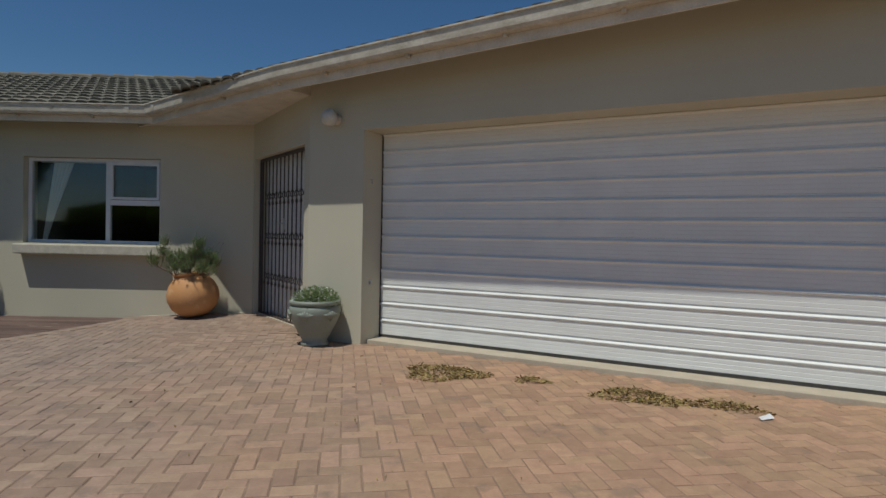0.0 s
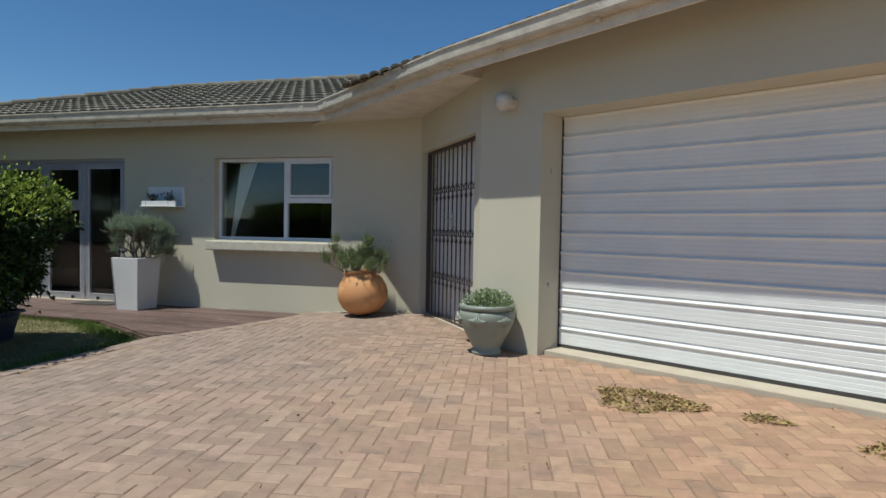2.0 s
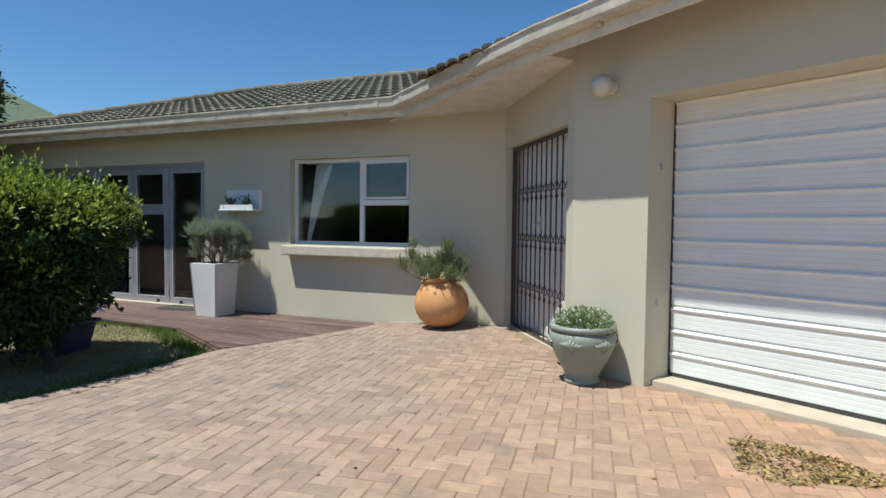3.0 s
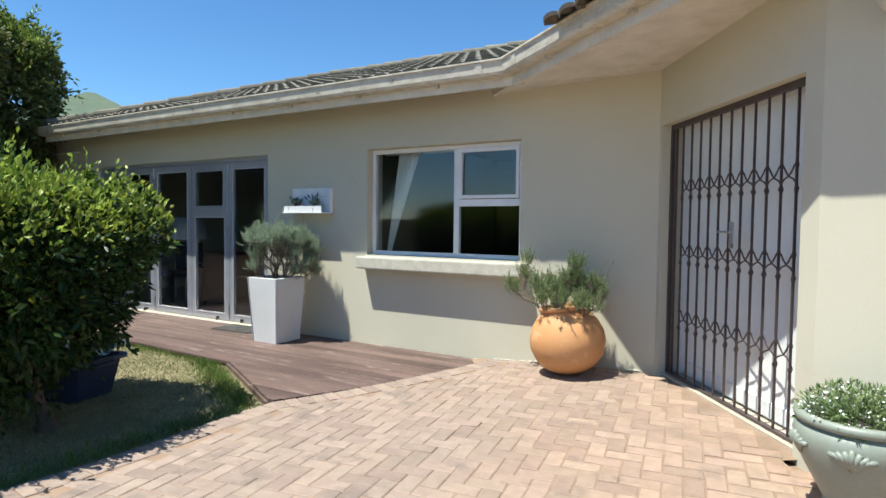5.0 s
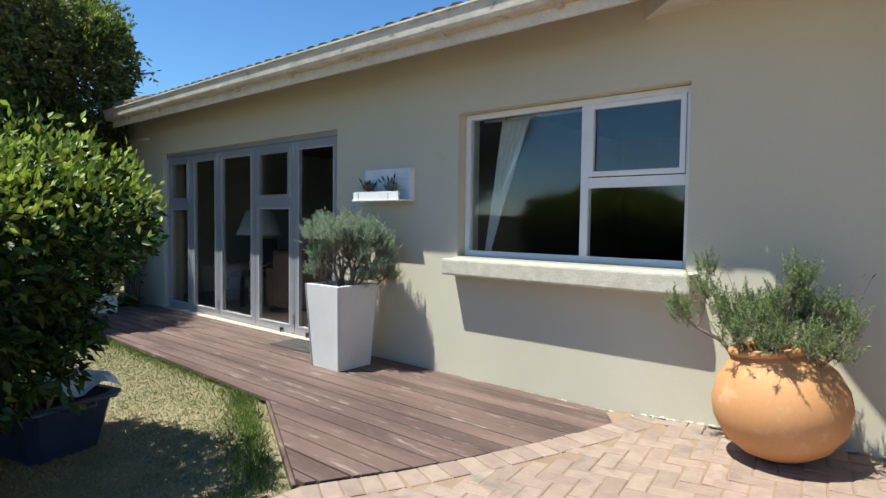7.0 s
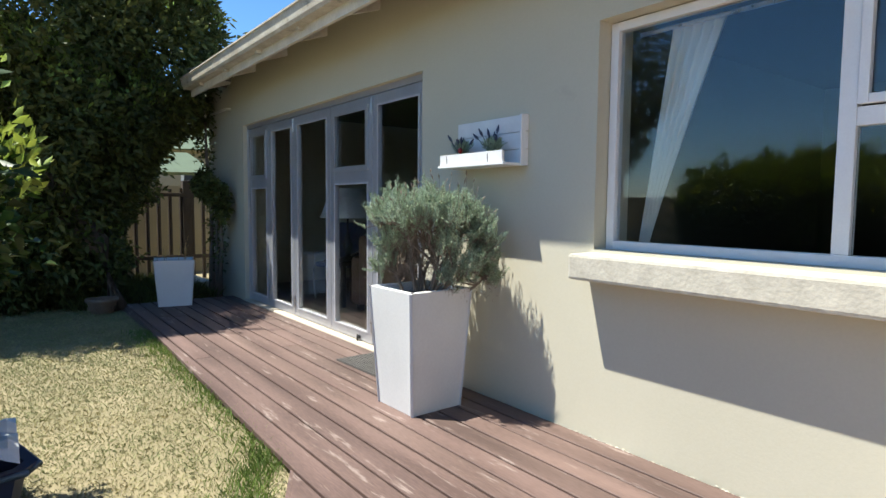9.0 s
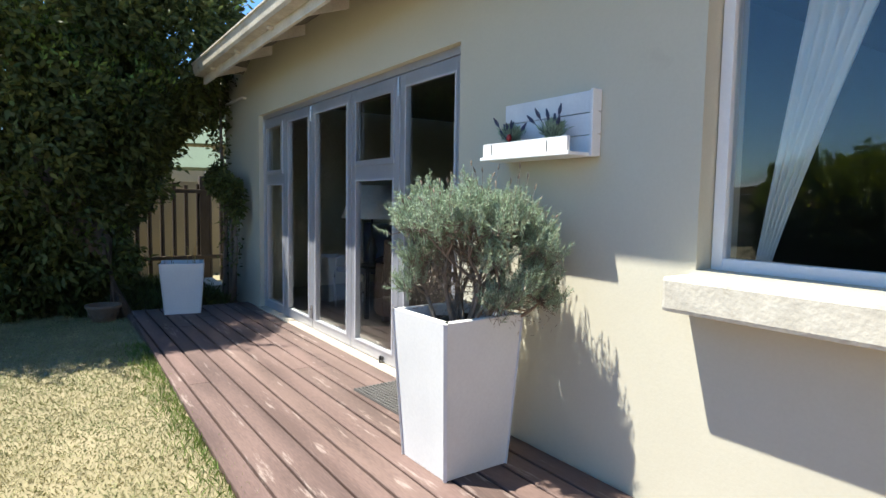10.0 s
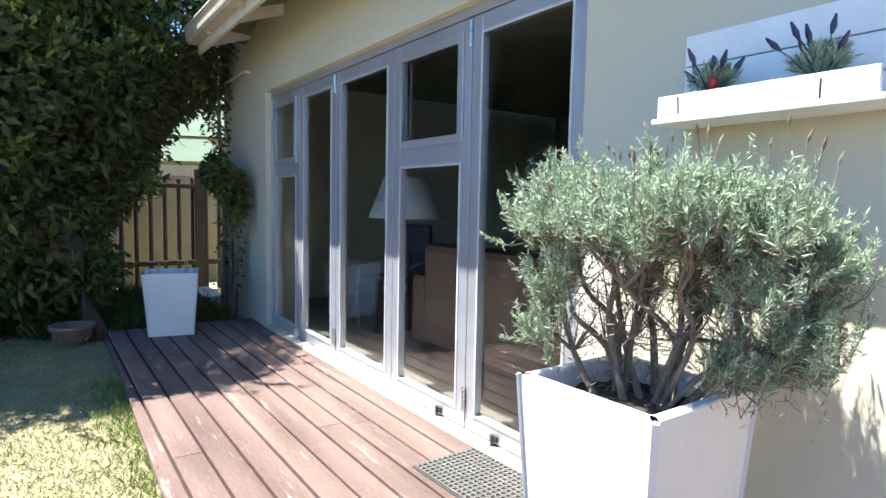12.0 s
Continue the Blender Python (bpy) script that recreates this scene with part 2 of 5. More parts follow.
house = wall("wall_house_front", HOUSE, CORNER.x - HOUSE_X, -0.15, 2.84, 0.28, [(DOOR[0] - HOUSE_X, DOOR[1] - HOUSE_X, DOOR[2], DOOR[3]), (WIN[0] - HOUSE_X, WIN[1] - HOUSE_X, WIN[2], WIN[3])], PLASTER, "cream plastered house wall with window and folding doors")
gate_wall = wall("wall_gate", GATE_M, GATE_LEN, -0.05, 2.86, 0.24, [(0.05, GATE_LEN - 0.14, 0.02, 2.10)], PLASTER, "cream plastered wall round a gated doorway")
garage_wall = wall("wall_garage", GAR_M, 6.6, -0.05, 2.95, 0.36, [GAR_OPEN], PLASTER, "cream plastered garage wall with a wide door opening")
side_wall = wall("wall_house_side", pose(HOUSE_X, 14.5, 0, 0, 0, -90), 6.07, -0.15, 2.86, 0.25, [], PLASTER, "cream plastered end wall of the house")

# ground
def flat(name, pts, z, material, label, category):
    ob = new(name, mesh_of(name, [(x, y, z) for x, y in pts], [tuple(range(len(pts)))], material))
    return tagged(ob, label, category, kind="structure")

ground = flat("ground", [(-400, -400), (400, -400), (400, 400), (-400, 400)], LAWN_Z, GRASS_SOIL, "dry sandy ground all round the house", "ground")
PAVE_EDGE = [(-2.70, 8.14), (-2.80, 7.75), (-2.95, 7.30), (-3.10, 6.90), (-3.28, 6.50), (-3.52, 6.08), (-3.53, 5.60), (-3.50, 5.10), (-3.52, 4.60), (-3.58, 4.1), (-3.7, 3.0), (-3.9, 0.0), (-4.2, -6.0)]


GATE_WAY = (PIER - CORNER).normalized()
GATE_OUT = Vector((GATE_WAY.y, -GATE_WAY.x, 0))


def pave_z(x, y):
    """The paving falls gently towards the deck and the lawn, and rises a little to the gate."""
    d, u = (Vector((x, y, 0)) - CORNER).dot(GATE_OUT), (Vector((x, y, 0)) - CORNER).dot(GATE_WAY)
    return min(0.0, 0.04 * (x + 2.0)) + 0.05 * max(0.0, 1 - max(d, 0.0) / 1.3) * min(1.0, max(0.0, (2.3 - u) / 0.7))


bed_pts = [(x, y, min(0.0, 0.04 * (x + 2.0)) - 0.005) for x, y in PAVE_EDGE + [(-2.0, -6.0), (9.5, -6.0), (9.5, 2.0), (PIER.x + 0.1, PIER.y + 0.05), (CORNER.x + 0.1, CORNER.y + 0.1), (-2.0, 8.14)]]
k = len(PAVE_EDGE)
bed_faces = [tuple(range(k + 1)) + (len(bed_pts) - 1,), tuple(range(k, len(bed_pts)))]
for a in range(22):
    for b in range(10):
        cell = [CORNER + GATE_WAY * (-0.9 + 0.15 * (a + i)) + GATE_OUT * (-0.06 + 0.15 * (b + j)) for i, j in ((0, 0), (1, 0), (1, 1), (0, 1))]
        if max(p.y for p in cell) > 8.16 or max((p - PIER).dot(GAR_IN) for p in cell) > 0.05 and (cell[0] - PIER).dot(GAR) > -0.1:
            continue
        bed_faces.append(tuple(range(len(bed_pts), len(bed_pts) + 4)))
        bed_pts += [(p.x, p.y, pave_z(p.x, p.y) - 0.004) for p in cell]
bed = new("paving_bed", mesh_of("paving_bed", bed_pts, bed_faces, JOINT))
tagged(bed, "sandy joints under the clay paving", "paving", kind="structure")
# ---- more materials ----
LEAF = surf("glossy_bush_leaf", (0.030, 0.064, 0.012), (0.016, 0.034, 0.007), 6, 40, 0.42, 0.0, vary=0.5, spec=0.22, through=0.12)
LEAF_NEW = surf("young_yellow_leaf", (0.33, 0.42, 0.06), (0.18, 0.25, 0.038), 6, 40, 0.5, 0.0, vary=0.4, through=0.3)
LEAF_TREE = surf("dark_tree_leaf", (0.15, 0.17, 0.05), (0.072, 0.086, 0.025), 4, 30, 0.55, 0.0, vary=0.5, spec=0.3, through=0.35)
# Lighter copy of the tree leaf: sunlight on the treetop put into colour.
LEAF_SUN = surf("sunlit_tree_leaf", (0.27, 0.36, 0.075), (0.14, 0.20, 0.045), 4, 30, 0.6, 0.0, vary=0.5, spec=0.25, through=0.3)
LEAF_SILVER = surf("silver_green_needle", (0.40, 0.49, 0.36), (0.22, 0.30, 0.18), 9, 60, 0.7, 0.0, vary=0.35, through=0.3)
LEAF_OLIVE = surf("olive_green_needle", (0.235, 0.315, 0.13), (0.12, 0.18, 0.06), 9, 60, 0.7, 0.0, vary=0.4, through=0.3)
BARK = surf("grey_brown_bark", (0.26, 0.20, 0.155), (0.14, 0.105, 0.08), 12, 70, 0.9, 0.6, 0.006, stretch=(1, 1, 0.4))
DRY_NEEDLE = surf("withered_needle", (0.30, 0.25, 0.19), (0.17, 0.135, 0.10), 9, 60, 0.8, 0.0, vary=0.4)
DRY_LEAF = surf("dry_fallen_leaf", (0.36, 0.27, 0.10), (0.20, 0.14, 0.05), 9, 60, 0.8, 0.0, vary=0.5)
GRASS = surf("dry_and_green_grass", (0.40, 0.355, 0.19), (0.17, 0.205, 0.075), 3.2, 12, 0.8, 0.0, vary=0.3, blotch=0.5)
GRASS_GREEN = surf("green_grass", (0.17, 0.25, 0.055), (0.11, 0.17, 0.035), 4, 30, 0.7, 0.0, vary=0.35, through=0.3)
TERRACOTTA = surf("orange_terracotta", (0.60, 0.315, 0.135), (0.50, 0.235, 0.09), 3, 60, 0.7, 0.2, blotch=0.2, fleck=(0.66, 0.45, 0.27), fleck_scale=6, fleck_at=0.6, fleck_mix=0.4)
GREEN_GLAZE = surf("grey_green_glaze", (0.27, 0.30, 0.25), (0.21, 0.235, 0.195), 4, 50, 0.45, 0.1, blotch=0.35)
WHITE_POT = surf("chalky_white_planter", (0.72, 0.72, 0.71), (0.60, 0.60, 0.60), 2.5, 70, 0.75, 0.15, blotch=0.3)
WHITE_WOOD = surf("white_painted_wood", (0.80, 0.80, 0.79), (0.70, 0.70, 0.70), 8, 80, 0.55, 0.1)
FABRIC = surf("white_curtain_cloth", (0.78, 0.77, 0.73), (0.68, 0.67, 0.63), 8, 120, 0.9, 0.1)
BROWN_HIDE = surf("brown_sofa_cover", (0.10, 0.06, 0.045), (0.075, 0.044, 0.034), 6, 80, 0.6, 0.15)
DARK = surf("black_plastic", (0.02, 0.02, 0.022), (0.03, 0.03, 0.032), 10, 80, 0.5, 0.1)
MAT_GREY = surf("dusty_rubber", (0.115, 0.108, 0.10), (0.07, 0.066, 0.06), 14, 120, 0.9, 0.3)
RUBBER = surf("black_rubber", (0.045, 0.043, 0.04), (0.07, 0.065, 0.06), 14, 120, 0.85, 0.3)
BLUE_TUB = surf("dark_blue_plastic", (0.02, 0.03, 0.075), (0.03, 0.045, 0.10), 6, 60, 0.4, 0.05)
# Lighter than the tub body: sun on the rim is put into this colour.
BLUE_RIM = surf("sunlit_blue_plastic", (0.07, 0.13, 0.22), (0.04, 0.08, 0.15), 6, 60, 0.45, 0.05)
CHROME = surf("worn_steel", (0.55, 0.55, 0.56), (0.45, 0.45, 0.46), 20, 120, 0.3, 0.05, metal=0.9)
FENCE_WOOD = surf("dark_fence_pole", (0.055, 0.038, 0.028), (0.09, 0.065, 0.045), 8, 60, 0.85, 0.4, stretch=(1, 1, 0.3))
GREEN_ROOF = surf("green_sheet_roof", (0.125, 0.165, 0.11), (0.10, 0.13, 0.09), 2, 30, 0.85, 0.1, spec=0.2)
BEIGE = surf("beige_far_plaster", (0.36, 0.30, 0.20), (0.30, 0.25, 0.165), 1.2, 40, 0.9, 0.2)
FLASHING = surf("grey_valley_flashing", (0.40, 0.41, 0.40), (0.32, 0.33, 0.32), 4, 50, 0.5, 0.1)
SILL = surf("rough_sill_plaster", (0.60, 0.565, 0.47), (0.40, 0.37, 0.30), 14, 60, 0.9, 0.55, 0.008, blotch=0.3)
DULL_CLAY = surf("dull_brown_clay", (0.24, 0.165, 0.115), (0.15, 0.105, 0.075), 8, 60, 0.85, 0.3)
BOUNDARY = surf("dim_boundary_plaster", (0.36, 0.30, 0.195), (0.28, 0.235, 0.15), 1.5, 40, 0.9, 0.2)
BEAD = surf("pale_glazing_bead", (0.62, 0.62, 0.65), (0.54, 0.54, 0.57), 8, 120, 0.4, 0.05, metal=0.2)
RED = surf("red_lacquer", (0.45, 0.03, 0.025), None, 10, 60, 0.3, 0.0)
GLOBE = surf("opal_white_globe", (0.62, 0.60, 0.54), None, 10, 60, 0.35, 0.0)


def leaf_mesh(name, centres, normals, lengths, widths, material, rng, droop=0.0):
    """Many small folded leaves, each of four corners, in one mesh."""
    n = len(centres)
    c, d = np.asarray(centres, float), np.asarray(normals, float)
    d /= np.linalg.norm(d, axis=1, keepdims=True) + 1e-9
    side = np.cross(d, rng.normal(size=(n, 3)))
    side /= np.linalg.norm(side, axis=1, keepdims=True) + 1e-9
    up = np.cross(d, side)
    ln, wd = np.asarray(lengths)[:, None], np.asarray(widths)[:, None]
    tip = c + d * ln - np.array([0, 0, 1.0]) * ln * droop
    mid = c + d * ln * 0.45 + up * wd * 0.25
    v = np.stack([c, mid + side * wd * 0.5, tip, mid - side * wd * 0.5], 1).reshape(-1, 3)
    i = np.arange(n)[:, None] * 4
    f = np.concatenate([i + [0, 1, 2], i + [0, 2, 3]], 0)
    me = bpy.data.meshes.new(name)
    me.vertices.add(len(v))
    me.vertices.foreach_set("co", v.ravel())
    me.loops.add(len(f) * 3)
    me.loops.foreach_set("vertex_index", f.ravel())
    me.polygons.add(len(f))
    me.polygons.foreach_set("loop_start", np.arange(len(f)) * 3)
    me.update(calc_edges=True)
    me.validate()
    me.materials.append(material)
    return me


def lumpy(rng, n, centre, radii, shell=0.35, lumps=26, amp=0.16):
    """Points and outward ways in the outer shell of an uneven egg."""
    lump = rng.normal(size=(lumps, 3))
    lump /= np.linalg.norm(lump, axis=1, keepdims=True)
    size = rng.uniform(-amp, amp, lumps)
    w = rng.normal(size=(n, 3))
    w /= np.linalg.norm(w, axis=1, keepdims=True)
    swell = 1 + (np.exp(-((1 - w @ lump.T) / 0.06)) * size).sum(1)
    depth = 1 - shell * rng.random(n) ** 1.6
    p = np.asarray(centre) + w * np.asarray(radii) * (swell * depth)[:, None]
    way = w / np.asarray(radii)
    return p, way / np.linalg.norm(way, axis=1, keepdims=True), depth


# ---- eaves, gutters and roof ----
EAVE_Y, EAVE_Z, RIDGE_Y, RIDGE_Z = 7.67, 2.675, 11.0, 3.84
SLOPE = math.atan2(RIDGE_Z - EAVE_Z, RIDGE_Y - EAVE_Y)


def gutter_run(name, m, length, label, mitre0=0.0, mitre1=0.0):
    """A box gutter with a rolled lip, its back at local y 0, open at the top, with its joints and brackets."""
    prof = [(0.0, 0.0), (-0.09, 0.0), (-0.105, 0.025), (-0.115, 0.115), (-0.128, 0.118), (-0.128, 0.132), (-0.108, 0.132), (-0.098, 0.03), (-0.085, 0.008), (-0.004, 0.008), (-0.004, 0.13), (0.0, 0.13)]
    bm = bmesh.new()
    rings = [[bm.verts.new((x + slant * (y + 0.118), y, z)) for y, z in prof] for x, slant in ((0.0, mitre0), (length, mitre1))]
    k = len(prof)
    for j in range(k):
        bm.faces.new((rings[0][j], rings[1][j], rings[1][(j + 1) % k], rings[0][(j + 1) % k]))
    for r in rings:
        bm.faces.new(r)
    gutter = part(name, bm, GUTTER)
    gutter.matrix_world = m
    tagged(gutter, label, "gutter", kind="structure")
    for x in np.arange(0.55, length, 0.93):
        b = bmesh.new()
        add_box(b, x, x + 0.035, -0.05, 0.0, -0.03, -0.001, 0.004)
        part("bracket", b, GUTTER, gutter)
    for x in np.arange(1.3, length, 3.1):
        b = bmesh.new()
        ring = [(0.0, -0.002), (-0.091, -0.002), (-0.107, 0.025), (-0.1172, 0.112), (-0.114, 0.112), (-0.102, 0.027), (-0.088, 0.003), (0.0, 0.003)]
        ends = [[b.verts.new((q, y, z)) for y, z in ring] for q in (x, x + 0.045)]
        for j in range(8):
            b.faces.new((ends[0][j], ends[1][j], ends[1][(j + 1) % 8], ends[0][(j + 1) % 8]))
        for e in ends:
            b.faces.new(e)
        part("joint_sleeve", b, GUTTER, gutter)
    return gutter


G_CORNER = Vector((-2.30, EAVE_Y, 0))
FOLD, BEND = math.tan(radians(18.4)), math.tan(radians(3.7))
gutter_run("gutter_house", pose(-10.15, EAVE_Y + 0.02, EAVE_Z - 0.13), 7.765, "weathered cream gutter along the house eave", 0.0, FOLD)
tagged(box("fascia_house", (-10.15, -2.23, EAVE_Y + 0.022, EAVE_Y + 0.05, 2.465, EAVE_Z - 0.02), TRIM, bevel=0.003), "white painted fascia board under the house gutter", "fascia", kind="structure")
# the garage gutter bends a little over the pier
LIP0 = Vector((-2.385, EAVE_Y - 0.098, EAVE_Z))
LIP1 = Vector((PIER.x, PIER.y, 0)) + GAR_IN * -0.54 + Vector((0, 0, 2.775))
LIP2 = LIP1 + GAR * 6.6 + GAR_IN * -0.075 + Vector((0, 0, 0.30))


def eave_frame(a, b):
    d = b - a
    run = math.hypot(d.x, d.y)
    m = Matrix.Translation(a) @ pose(0, 0, 0, 0, 0, math.degrees(math.atan2(d.y, d.x))) @ pose(0, 0, 0, 0, -math.degrees(math.atan2(d.z, run)), 0)
    return m @ Matrix.Translation((0, 0.118, -0.13)), d.length


BOX_M, box_len = eave_frame(LIP0, LIP1)
GUT_M, gut_len = eave_frame(LIP1, LIP2)
for m, length, m0, m1 in ((BOX_M, box_len, -FOLD, -BEND), (GUT_M, gut_len, -BEND, 0.0)):
    gutter_run("gutter_garage", m, length, "weathered cream gutter along the garage eave", m0, m1)
    fb = box("fascia_garage", (-0.03, length, 0.002, 0.03, -0.085, 0.11), TRIM, bevel=0.003)
    fb.matrix_world = m
    tagged(fb, "white painted fascia board under the garage gutter", "fascia", kind="structure")
PIER_OUT = -0.385
for m, x in ((pose(-10.15, EAVE_Y + 0.02, EAVE_Z - 0.13), 7.52), (BOX_M, 0.16)):
    b = bmesh.new()
    ring = [(0.0, -0.004), (-0.093, -0.004), (-0.110, 0.024), (-0.121, 0.112), (-0.114, 0.112), (-0.102, 0.027), (-0.088, 0.003), (0.0, 0.003)]
    ends = [[b.verts.new((q, y, z)) for y, z in ring] for q in (x, x + 0.06)]
    for j in range(8):
        b.faces.new((ends[0][j], ends[1][j], ends[1][(j + 1) % 8], ends[0][(j + 1) % 8]))
    for e in ends:
        b.faces.new(e)
    sleeve = part("gutter_joint", b, GUTTER)
    sleeve.matrix_world = m
    tagged(sleeve, "weathered joint sleeve on the gutter corner", "gutter joint", kind="structure")
# end board between the boxed soffit and the open eave
e0, e1 = PIER + GAR_IN * 0.005, PIER + GAR_IN * PIER_OUT
ev = [(p.x + GAR.x * w, p.y + GAR.y * w, z) for p, zb, zt in ((e0, 2.605, 2.98), (e1, 2.575, 2.76)) for w in (-0.03, 0.0) for z in (zb, zt)]
eb0 = new("soffit_end_board", mesh_of("soffit_end_board", ev, [(0, 1, 3, 2), (4, 6, 7, 5), (0, 4, 5, 1), (2, 3, 7, 6), (1, 5, 7, 3), (0, 2, 6, 4)], TRIM))
tagged(eb0, "white painted end board closing the soffit", "soffit", kind="structure")
# boxed soffit over the doorway between the house and the garage
edge = PIER + GAR_IN * PIER_OUT
sof = [(-2.34, EAVE_Y + 0.045, 2.475), (edge.x - 0.02, edge.y, 2.585), (PIER.x, PIER.y, 2.612), (CORNER.x, CORNER.y, 2.56), (-2.71, WALL_Y, 2.51)]
sv = sof + [(x, y, z + 0.02) for x, y, z in sof]
k = len(sof)
soffit = new("soffit", mesh_of("soffit", sv, [(0, 1, 2), (0, 2, 3), (0, 3, 4), tuple(range(2 * k - 1, k - 1, -1))] + [(j, (j + 1) % k, k + (j + 1) % k, k + j) for j in range(k)], TRIM))
cheek = [(x, y, z + h) for x, y, z in (sof[0], sof[4]) for h in (-0.012, 0.19)] + [(x - 0.025, y - 0.02, z + h) for x, y, z in (sof[0], sof[4]) for h in (-0.012, 0.19)]
tagged(new("soffit_cheek", mesh_of("soffit_cheek", cheek, [(0, 2, 3, 1), (4, 5, 7, 6), (0, 1, 5, 4), (2, 6, 7, 3), (0, 4, 6, 2), (1, 3, 7, 5)], TRIM)), "white painted cheek board at the soffit's end", "soffit", kind="structure")
tagged(soffit, "white painted boxed soffit over the gated doorway", "soffit", kind="structure")
for x in np.arange(-10.10, -2.4, 0.92):
    b = bmesh.new()
    add_box(b, x, x + 0.045, 0, 0.62, -0.13, -0.015)
    bmesh.ops.transform(b, matrix=pose(0, EAVE_Y + 0.05, EAVE_Z - 0.02, math.degrees(SLOPE), 0, 0), verts=b.verts)
    tagged(part("rafter_foot", b, TRIM), "white painted rafter end under the eave", "rafter", group="rafter ends under the eave", kind="structure")


def deck_of(name, pts, material, label):
    """A roof slab 30 mm thick over the corners given."""
    n = len(pts)
    v = list(pts) + [(x, y, z - 0.03) for x, y, z in pts]
    ob = new(name, mesh_of(name, v, [tuple(range(n)), tuple(range(2 * n - 1, n - 1, -1))] + [(j, n + j, n + (j + 1) % n, (j + 1) % n) for j in range(n)], material))
    return tagged(ob, label, "roof", kind="structure")


W = RIDGE_Y - EAVE_Y
V_TOP = G_CORNER.x + 0.256 * W
roof = deck_of("roof_house", [(-10.2, EAVE_Y + 0.052, EAVE_Z - 0.034), (G_CORNER.x, EAVE_Y + 0.052, EAVE_Z - 0.034), (V_TOP, RIDGE_Y, RIDGE_Z - 0.055), (-10.2 + W, RIDGE_Y, RIDGE_Z - 0.055)], ROOF, "grey-brown tiled house roof with a hipped end")
deck_of("roof_house_back", [(-10.2 + W, RIDGE_Y, RIDGE_Z), (4.0, RIDGE_Y, RIDGE_Z), (4.0, 15.0, 2.45), (-10.2, 15.0, 2.45)], ROOF, "grey-brown tiled rear slope of the house roof")
deck_of("roof_house_hip", [(-10.2, EAVE_Y + 0.02, EAVE_Z + 0.01), (-10.2 + W, RIDGE_Y, RIDGE_Z), (-10.2, 15.0, 2.45)], ROOF, "grey-brown tiled hip end of the house roof")
GSL = math.degrees(SLOPE)
GAR_ROOF = GUT_M @ pose(0, 0.0, 0.10, GSL, 0, 0)
gr = [GAR_ROOF @ Vector(p) for p in ((-2.50, 0.20, 0), (6.6, 0.032, 0), (6.6, 4.2, 0), (-2.4 + 4.2 * 0.35, 4.2, 0))]
deck_of("roof_garage", [tuple(p) for p in gr], ROOF, "grey-brown tiled garage roof")
deck_of("roof_garage_back", [tuple(gr[3]), tuple(gr[2]), (gr[2].x + 2, gr[2].y + 4, 2.4), (gr[3].x, gr[3].y + 5, 2.6)], ROOF, "grey-brown tiled rear slope of the garage roof")

TILE_W, TILE_L = 0.33, 0.33


def tile_mesh():
    """One roof tile: two shallow pans and two rolls, with a thick lower lip."""
    prof = [(o + x, z) for o in (0.0, 0.165) for x, z in ((0.0, -0.004), (0.014, 0.026), (0.05, 0.037), (0.11, 0.034), (0.148, 0.022), (0.158, -0.004))]
    prof[-1] = (0.336, -0.006)
    v, f = [], []
    for y, dz in ((0.0, 0.036), (0.37, 0.004)):
        v += [(x, y, z + dz) for x, z in prof]
    v += [(x, 0.0, z + 0.030 - 0.022) for x, z in prof]
    v += [(x, 0.37, z - 0.01) for x, z in prof]
    n = len(prof)
    for j in range(n - 1):
        f += [(j, j + 1, n + j + 1, n + j), (2 * n + j, 2 * n + j + 1, j + 1, j)]
    f += [(0, n, 3 * n, 2 * n), (n - 1, 3 * n - 1, 4 * n - 1, 2 * n - 1)]
    return mesh_of("roof_tile", v, f, ROOF, smooth=False)


TILE = tile_mesh()
tv = np.array([v.co[:] for v in TILE.vertices])
tf = [tuple(p.vertices) for p in TILE.polygons]


def tiles(roof_ob, m, cols, rows, keep, singles):
    """Lays tiles on a slope whose local x runs along the eave and local y up it; those past the count stay joined."""
    made, rest_v, rest_f = 0, [], []
    for r in range(rows):
        for c in range(cols):
            x, y = c * TILE_W, r * TILE_L - 0.05
            if not keep(x + TILE_W / 2, y + TILE_L / 2):
                continue
            mm = m @ Matrix.Translation((x + random.uniform(-0.003, 0.003), y + random.uniform(-0.006, 0.006), 0.012 + random.uniform(0, 0.004)))
            if made < singles:
                o = new("tile", TILE)
                o.parent = roof_ob
                o.matrix_world = mm
                made += 1
            else:
                base = len(rest_v)
                rest_v += [tuple(mm @ Vector(p)) for p in tv]
                rest_f += [tuple(base + i for i in q) for q in tf]
    if rest_v:
        o = new("upper_tiles", mesh_of("upper_tiles", rest_v, rest_f, ROOF))
        o.parent = roof_ob
        o["kind"] = "stuff"


# valley flashing, ridge and hip caps
def cap_line(name, a, b, label):
    a, b = Vector(a), Vector(b)
    bm = bmesh.new()
    n = int((b - a).length / 0.36)
    for j in range(n):
        p, q = a.lerp(b, j / n), a.lerp(b, (j + 1.12) / n)
        tube(bm, [p + Vector((0, 0, 0.015)), q], [0.065, 0.055], 10)
    return tagged(part(name, bm, ROOF), label, "roof ridge", kind="structure")


